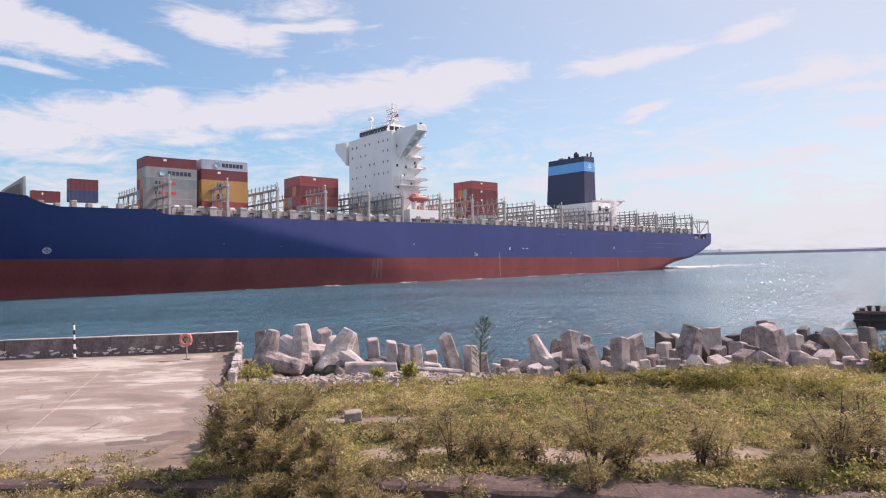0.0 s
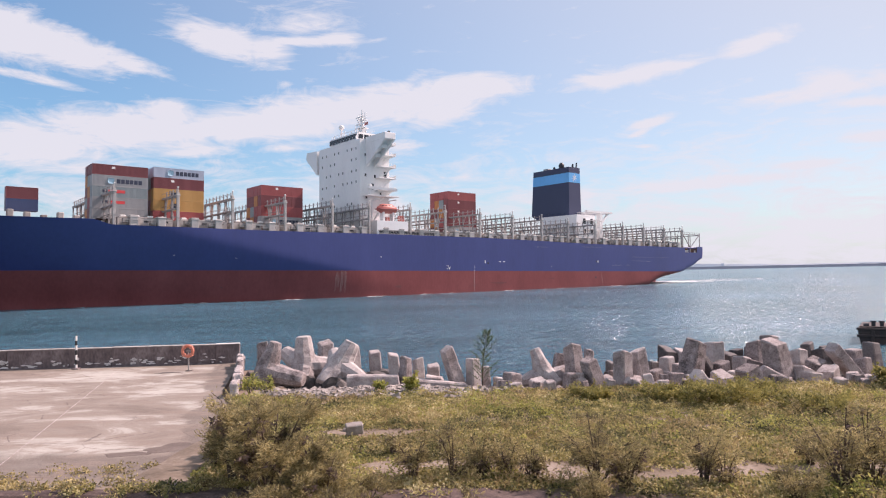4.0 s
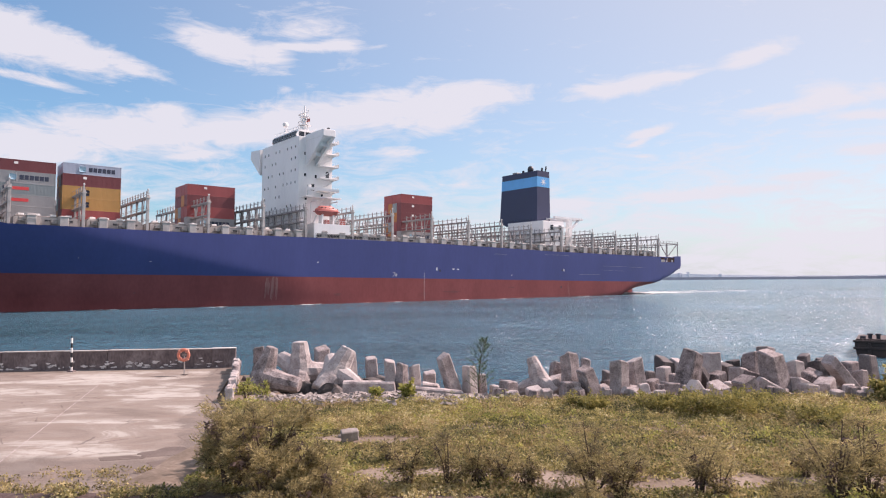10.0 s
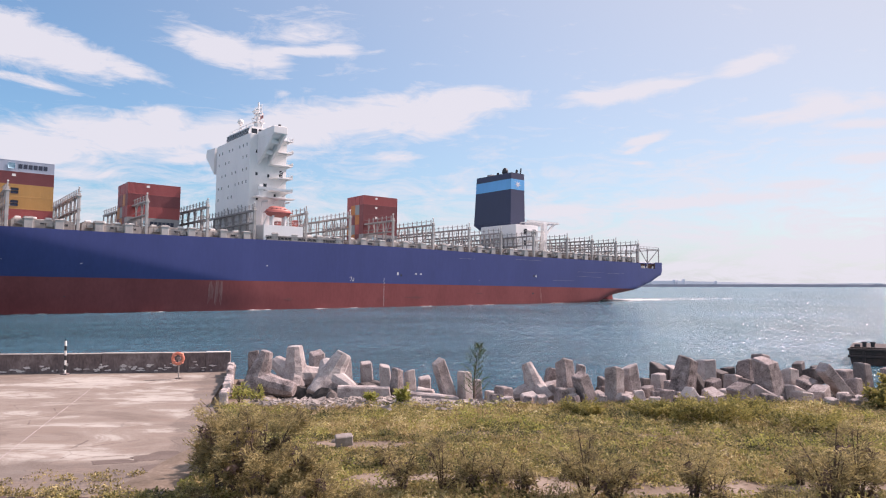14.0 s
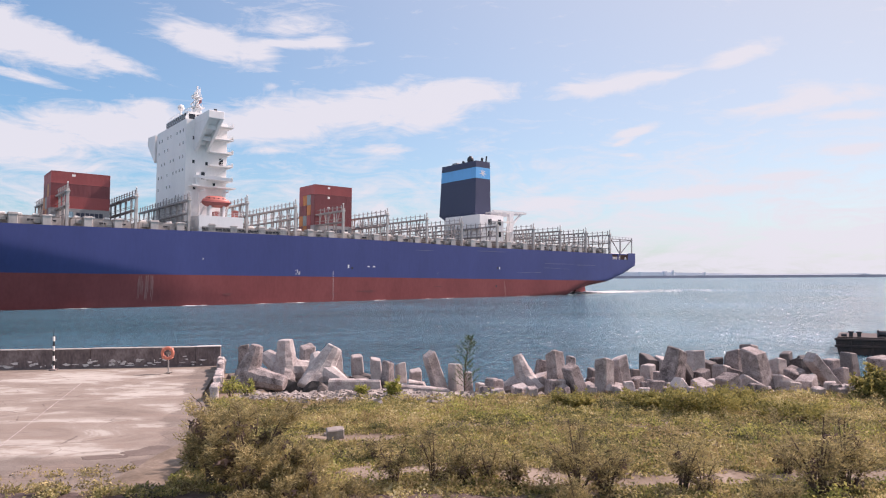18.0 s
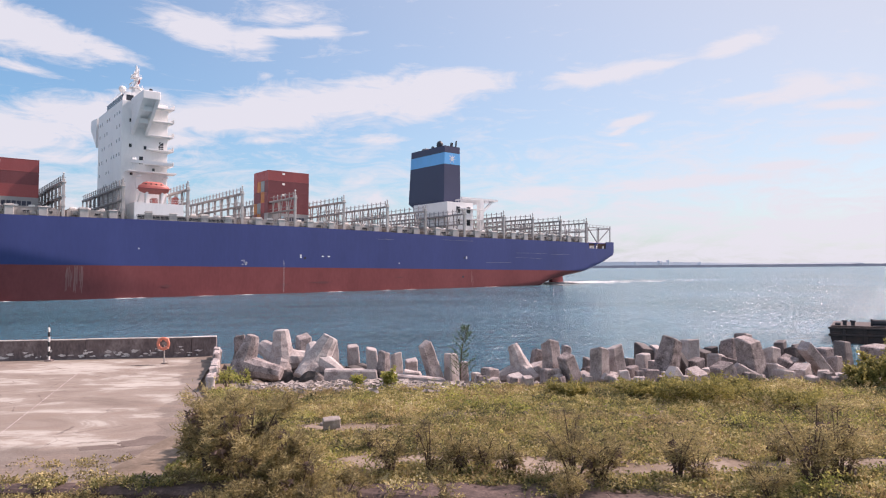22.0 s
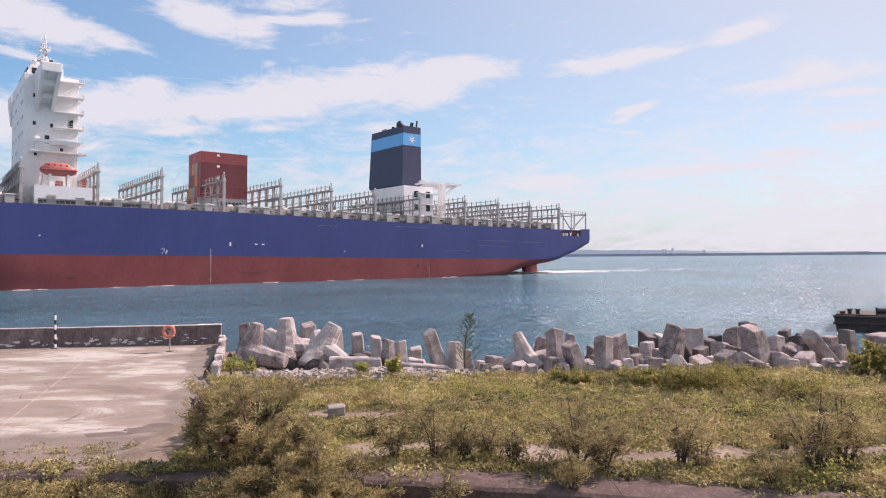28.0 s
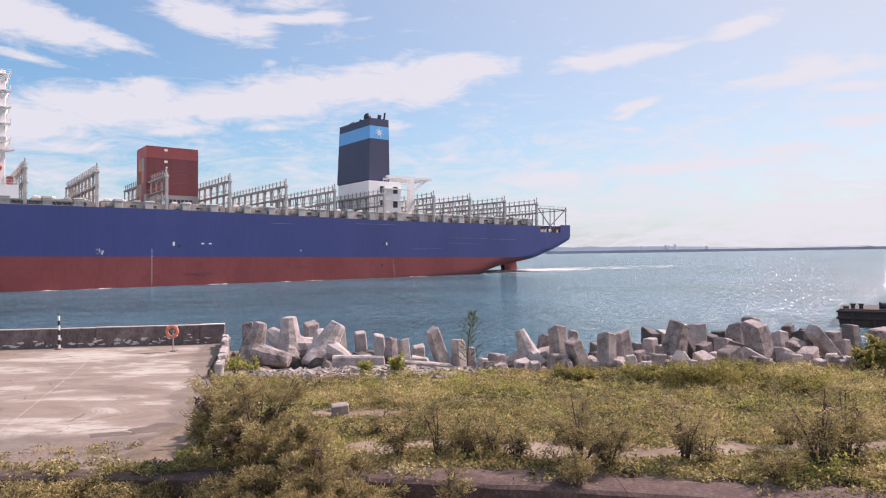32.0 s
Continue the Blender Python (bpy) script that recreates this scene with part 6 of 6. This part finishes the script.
def tufts(count, per, y1, x0, x1, radius, height, size, width, mat, name, seed, bare, up=0.35, big=0.35):
    """Weeds in many small tufts: leaves thrown up and out round each one's root."""
    g = np.random.default_rng(seed)
    x = g.uniform(x0, x1, count)
    b = kerb_back(x) + 0.1
    far = np.minimum(y1, np.interp(x, [-10, 1, 5, 12, 15, 34], [30.3, 30.5, 30.8, 30.9, 30.9, 30.6]))
    y = b + (far - b) * g.uniform(0, 1, count) ** 1.1
    patch, spot = noise2(x, y, 0.33, seed), noise2(x, y, 1.5, seed + 5)
    d = patch * 0.75 + spot * 0.55
    keep = (d - bare_path(x, y) * 2.2 > bare) & (x > left_edge(y)) & (x < 12 + y * 0.75)
    x, y, d = x[keep], y[keep], d[keep]
    h = np.clip(0.45 + 0.8 * d, 0.15, 1.3) * height * g.uniform(0.45, 1.35, len(x))
    r = radius * g.uniform(0.6, 1.4, len(x))
    root = np.stack([x, y, ground_z(x, y)], 1)
    a = g.uniform(0, 2 * np.pi, (len(x), per))
    rr = np.sqrt(g.uniform(0, 1, (len(x), per)))
    z = h[:, None] * g.uniform(0.1, 1.0, (len(x), per)) * (1 - 0.55 * rr ** 2)
    at = np.stack([root[:, 0:1] + r[:, None] * rr * np.cos(a), root[:, 1:2] + r[:, None] * rr * np.sin(a), root[:, 2:3] + z], 2).reshape(-1, 3)
    out = np.stack([np.cos(a) * rr, np.sin(a) * rr, np.zeros_like(a)], 2).reshape(-1, 3)
    along_v, side = leaves(g, at, size, width, up, out * 0.9)
    k = np.repeat(g.uniform(1 - big, 1 + big, len(x)), per)[:, None]
    return new(name, blades(name, at, along_v * k, side * k, mat))


g1 = tufts(20000, 42, 31.6, -10, 34, 0.20, 0.36, 0.060, 0.36, M["grass"], "weeds", 3, -0.42)
tagged(g1, "yellow-green low weeds and grass covering the rough ground", "weeds", kind="stuff")
g2 = tufts(2600, 34, 31.8, -9, 34, 0.26, 0.70, 0.078, 0.26, M["bright"], "tall_weeds", 12, 0.12)
tagged(g2, "taller bright green weeds in patches before the blocks", "weeds", kind="stuff")
g3 = tufts(3000, 34, 29.0, -9, 30, 0.24, 0.8, 0.085, 0.18, M["shrub"], "scrub", 31, 0.10)
tagged(g3, "darker scrubby weeds scattered over the grass", "scrub", kind="stuff")
g4 = tufts(6500, 22, 31.0, -9, 32, 0.2, 0.34, 0.11, 0.12, M["dry"], "dry_grass", 77, 0.0, up=0.8)
tagged(g4, "straw-brown dry grass in patches among the weeds", "dry grass", kind="stuff")
# creeping weeds in loose clumps on the near edge of the apron
n = 240
x = rng.uniform(-30, -6.4, n)
y = kerb_back(x) - 0.25 + np.abs(rng.normal(0, 1.25, n))
keep = (noise2(x, y, 0.5, 4) > -0.12) & (y < kerb_back(x) + 3.4)
x, y = x[keep], y[keep]
r = rng.uniform(0.12, 0.42, len(x))
tall = rng.uniform(0.10, 0.36, len(x)) * np.where(y < kerb_back(x) + 0.9, 1.25, 0.7)
per = 95
a, q = rng.uniform(0, 2 * np.pi, (len(x), per)), np.sqrt(rng.uniform(0, 1, (len(x), per)))
foot = np.where(y > kerb_back(x), APRON_Z, 1.31)
at = np.stack([x[:, None] + r[:, None] * q * np.cos(a) * 1.5, y[:, None] + r[:, None] * q * np.sin(a), foot[:, None] + tall[:, None] * rng.uniform(0.0, 1, (len(x), per)) * (1 - 0.7 * q ** 2)], 2).reshape(-1, 3)
along_v, side = leaves(rng, at, 0.075, 0.26, 0.4)
tagged(new("creeping_weeds", blades("creeping_weeds", at, along_v, side, M["shrub"])), "loose clumps of olive weeds on the near edge of the apron", "weeds", kind="stuff")

n = 26000
x = rng.uniform(-16, 20, n)
y = kerb_back(x) + 0.15 - np.abs(rng.normal(0, 0.42, n))
d = noise2(x, y, 0.5, 14) + 0.5 * noise2(x, y, 1.9, 19)
keep = d > np.where(x < -3.5, 0.24, 0.16)
x, y, d = x[keep], y[keep], d[keep]
z = 1.32 + np.clip(0.3 + d, 0.05, 1) * 0.28 * rng.uniform(0.0, 1, len(x))
at = np.stack([x, y, z], 1)
along_v, side = leaves(rng, at, 0.07, 0.34, 0.25)
tagged(new("kerb_weeds", blades("kerb_weeds", at, along_v, side, M["grass"])), "weeds rooted in the joints and dirt of the old kerb", "weeds", kind="stuff")


# rank weeds standing in the yard before the kerb
n = 90000
x = rng.uniform(-24, -0.8, n)
y = np.interp(x, [p[0] for p in KERB_FRONT], [p[1] for p in KERB_FRONT]) - 0.05 - np.abs(rng.normal(0, 0.45, n))
d = noise2(x, y, 0.55, 24) + 0.5 * noise2(x, y, 2.0, 29)
keep = d > -0.28
x, y, d = x[keep], y[keep], d[keep]
z = 0.36 + np.clip(0.9 + 0.6 * d, 0.3, 1.35) * rng.uniform(0.0, 1, len(x)) ** 0.6 * 1.0
at = np.stack([x, y, z], 1)
along_v, side = leaves(rng, at, 0.075, 0.16, 0.5)
tagged(new("yard_weeds", blades("yard_weeds", at, along_v, side, M["shrub"])), "rank olive weeds standing in front of the kerb", "weeds", kind="stuff")


def branch(bm, p, q, r):
    tube(bm, p, q, r, r * 0.45, 5)


def shrub(x, y, height, radius, count, seed, mat="shrub", leaf=0.105, thin=0.08, droop=-0.2, label="", cat="shrub", name="shrub", dead=0, count_scale=2.7):
    """A feathery shrub: several leaning stems, side twigs, and narrow leaves in sprays along them."""
    g = np.random.default_rng(seed)
    z0 = ground_height(x, y) if y > along(x, KERB_BACK) else 1.3 if y > along(x, KERB_FRONT) + 0.05 else 0.35
    root = thing(name, label or "feathery olive-green shrub growing in the rough ground", cat, pose(x, y, z0))
    bm = bmesh.new()
    tips, ways = [], []
    stems = max(4, int(5 + radius * 4))
    for s in range(stems):
        a = 2 * math.pi * s / stems + g.uniform(-0.4, 0.4)
        lean = g.uniform(0.15, 1.25)
        h = height * g.uniform(0.5, 1.0) * (1.08 - 0.30 * lean)
        p0 = Vector((0.08 * math.cos(a), 0.08 * math.sin(a), 0))
        p1 = Vector((radius * lean * 0.45 * math.cos(a), radius * lean * 0.45 * math.sin(a), h * 0.55))
        p2 = Vector((radius * lean * math.cos(a), radius * lean * math.sin(a), h))
        branch(bm, p0, p1, 0.018 + 0.008 * height)
        branch(bm, p1, p2, 0.011 + 0.004 * height)
        for k in range(16):
            t = g.uniform(0.30, 1.0)
            base = p0.lerp(p1, t * 2) if t < 0.5 else p1.lerp(p2, t * 2 - 1)
            b = a + g.uniform(-1.9, 1.9)
            L = radius * g.uniform(0.2, 0.75) * (1.15 - 0.55 * t)
            q = base + Vector((math.cos(b) * L, math.sin(b) * L, L * g.uniform(-0.1, 0.9)))
            if k % 3 == 0:
                branch(bm, base, q, 0.008)
            for u in (0.35, 0.6, 0.85, 1.0):
                tips.append(base.lerp(q, u))
                ways.append((q - base).normalized())
    part("stem", bm, M["twig"], root, "thin brown branching stems")
    tips, ways = np.array([tuple(v) for v in tips]), np.array([tuple(v) for v in ways])
    full = g.uniform(0, 1, len(tips)) ** 1.2
    full = full / full.sum()
    count = int(count * count_scale)
    pick = g.choice(len(tips), count, p=full)
    at = tips[pick] + g.normal(0, 0.055 * max(0.7, radius), (count, 3))
    at[:, 2] = np.maximum(at[:, 2], 0.08)
    along_v, side = leaves(g, at, leaf, thin, droop + 0.35, ways[pick] * 1.1)
    part("foliage", blades("foliage", at, along_v, side, M[mat]), None, root, "dense narrow olive leaves")
    if dead:
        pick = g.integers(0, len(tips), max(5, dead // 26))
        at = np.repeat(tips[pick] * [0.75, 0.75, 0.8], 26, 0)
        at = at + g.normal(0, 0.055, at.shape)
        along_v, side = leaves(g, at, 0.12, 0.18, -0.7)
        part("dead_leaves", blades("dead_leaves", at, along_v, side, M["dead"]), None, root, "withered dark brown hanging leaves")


# the tall clump at the corner of the apron
for x, y, h, r, n, s in ((-4.15, 16.3, 2.75, 1.05, 7500, 1), (-5.3, 17.2, 2.3, 1.0, 4200, 2), (-3.0, 16.0, 2.2, 1.0, 6000, 3), (-2.15, 15.7, 1.45, 0.8, 3600, 4), (-3.9, 15.3, 1.9, 0.8, 4200, 5), (-3.4, 15.2, 1.9, 0.9, 4200, 6), (-6.5, 20.4, 0.75, 0.6, 1100, 8), (-5.9, 19.0, 1.2, 0.7, 1800, 9)):
    shrub(x, y, h, r, n, s, dead=1500, label="tall feathery olive shrub in a clump at the apron's corner")
# thin shrubs along the kerb
for x, y, h, r, n, s in ((-0.9, 17.4, 1.15, 0.45, 1200, 11), (0.1, 17.3, 1.2, 0.5, 1300, 12), (0.75, 17.2, 1.05, 0.4, 900, 13), (1.4, 17.3, 0.95, 0.45, 1000, 14), (2.0, 17.1, 0.9, 0.4, 800, 20), (3.45, 16.5, 1.6, 0.75, 2800, 15), (4.05, 16.2, 1.3, 0.6, 1800, 16), (5.9, 16.4, 1.15, 0.6, 1500, 17), (6.3, 16.2, 0.9, 0.4, 800, 21), (8.8, 15.8, 2.0, 0.85, 3000, 18), (9.6, 16.2, 1.7, 0.8, 2400, 19), (9.2, 18.0, 0.7, 0.5, 800, 22), (-1.5, 20.2, 0.7, 0.4, 600, 23)):
    shrub(x, y, h * 1.15, r, n, s, count_scale=1.5, dead=130, label="thin feathery shrub with bare stems beside the kerb")
# sprays hanging over the kerb
for x, y, h, r, n, s in ((-1.6, 15.0, 1.5, 0.7, 3000, 41), (-2.5, 14.6, 1.6, 0.8, 3600, 48), (-3.5, 14.5, 1.7, 0.8, 3600, 49), (-4.5, 14.8, 1.5, 0.7, 2600, 50), (0.3, 14.5, 1.5, 0.5, 1000, 42), (3.1, 15.05, 0.95, 0.4, 700, 43), (-9.0, 15.2, 1.1, 0.8, 1800, 44), (-11.0, 15.3, 1.0, 0.8, 1500, 45), (7.4, 15.0, 0.9, 0.5, 800, 47)):
    shrub(x, y, h, r, n, s, label="low olive shrub growing up in front of the kerb")
# rounder green bushes in the grass
for x, y, h, r, n, s in ((10.4, 26.8, 0.72, 1.3, 2600, 51), (13.4, 25.4, 0.55, 1.1, 1800, 52), (8.6, 28.0, 0.5, 0.9, 1400, 53), (5.9, 28.4, 0.5, 0.8, 1200, 54), (17.0, 23.0, 0.6, 1.2, 2000, 55), (12.2, 27.8, 0.55, 1.0, 1500, 56)):
    shrub(x, y, h, r, n, s, mat="scrub", leaf=0.09, thin=0.25, label="low rounded green bush in the grass", cat="bush", name="bush")
# the broad-leaved bush by the far end
for x, y, h, r, n, s in ((18.8, 29.6, 1.0, 0.9, 1300, 61), (20.2, 29.0, 1.9, 1.1, 1900, 62), (19.6, 30.4, 1.6, 0.7, 700, 63), (21.6, 28.6, 2.3, 1.1, 1900, 64)):
    shrub(x, y, h, r, n, s, mat="scrub", leaf=0.13, thin=0.32, label="broad-leaved green bush at the end of the armour", cat="bush", name="bush")
for x, y, h, r, n, s in ((-1.6, 30.6, 1.15, 0.22, 260, 71), (-8.9, 31.6, 0.95, 0.5, 150, 72), (-8.0, 31.0, 0.8, 0.45, 110, 73), (-3.0, 30.8, 0.6, 0.2, 160, 74)):
    shrub(x, y, h, r, n, s, mat="bright", leaf=0.15, thin=0.17, label="young bright green sapling at the top of the shore", cat="sapling", name="sapling")


def young_pine(x, y, h):
    root = thing("sapling", "slender leaning young casuarina with sparse upswept needles", "sapling", pose(x, y, ground_height(x, y)))
    bm = bmesh.new()
    spine = [Vector((0.0, 0, 0)), Vector((0.02, 0, h * 0.35)), Vector((0.12, 0, h * 0.7)), Vector((0.34, 0, h))]
    for k in range(3):
        tube(bm, spine[k], spine[k + 1], 0.036 - 0.010 * k, 0.026 - 0.010 * k, 6)
    g = np.random.default_rng(88)
    at, ways = [], []
    for k in range(40):
        f = 0.08 + 0.9 * k / 40
        q = min(2, int(f * 3))
        p = spine[q].lerp(spine[q + 1], f * 3 - q)
        a = k * 2.4 + g.uniform(-0.4, 0.4)
        L = (0.62 * (1 - f) ** 0.7 + 0.10) * g.uniform(0.5, 1.25)
        tip = p + Vector((math.cos(a) * L, math.sin(a) * L, L * g.uniform(0.5, 1.15)))
        tube(bm, p, tip, 0.007, 0.003, 4)
        for u in range(14):
            at.append(tuple(p.lerp(tip, 0.2 + 0.8 * u / 13)))
            ways.append(tuple((tip - p).normalized()))
    part("trunk", bm, M["twig"], root)
    at = np.repeat(np.array(at), 3, 0)
    at = at + g.normal(0, 0.015, at.shape)
    along_v, side = leaves(g, at, 0.13, 0.06, 0.25, np.repeat(np.array(ways), 3, 0) * 2.2)
    part("foliage", blades("foliage", at, along_v, side, M["pine"]), None, root)


young_pine(1.62, 33.0, 2.7)


def motions():
    walk(ship, SHIP_ROWS)
    for box_ob, offset in CARGO:
        walk(box_ob, [(t, m @ offset) for t, m in SHIP_ROWS])


motions()
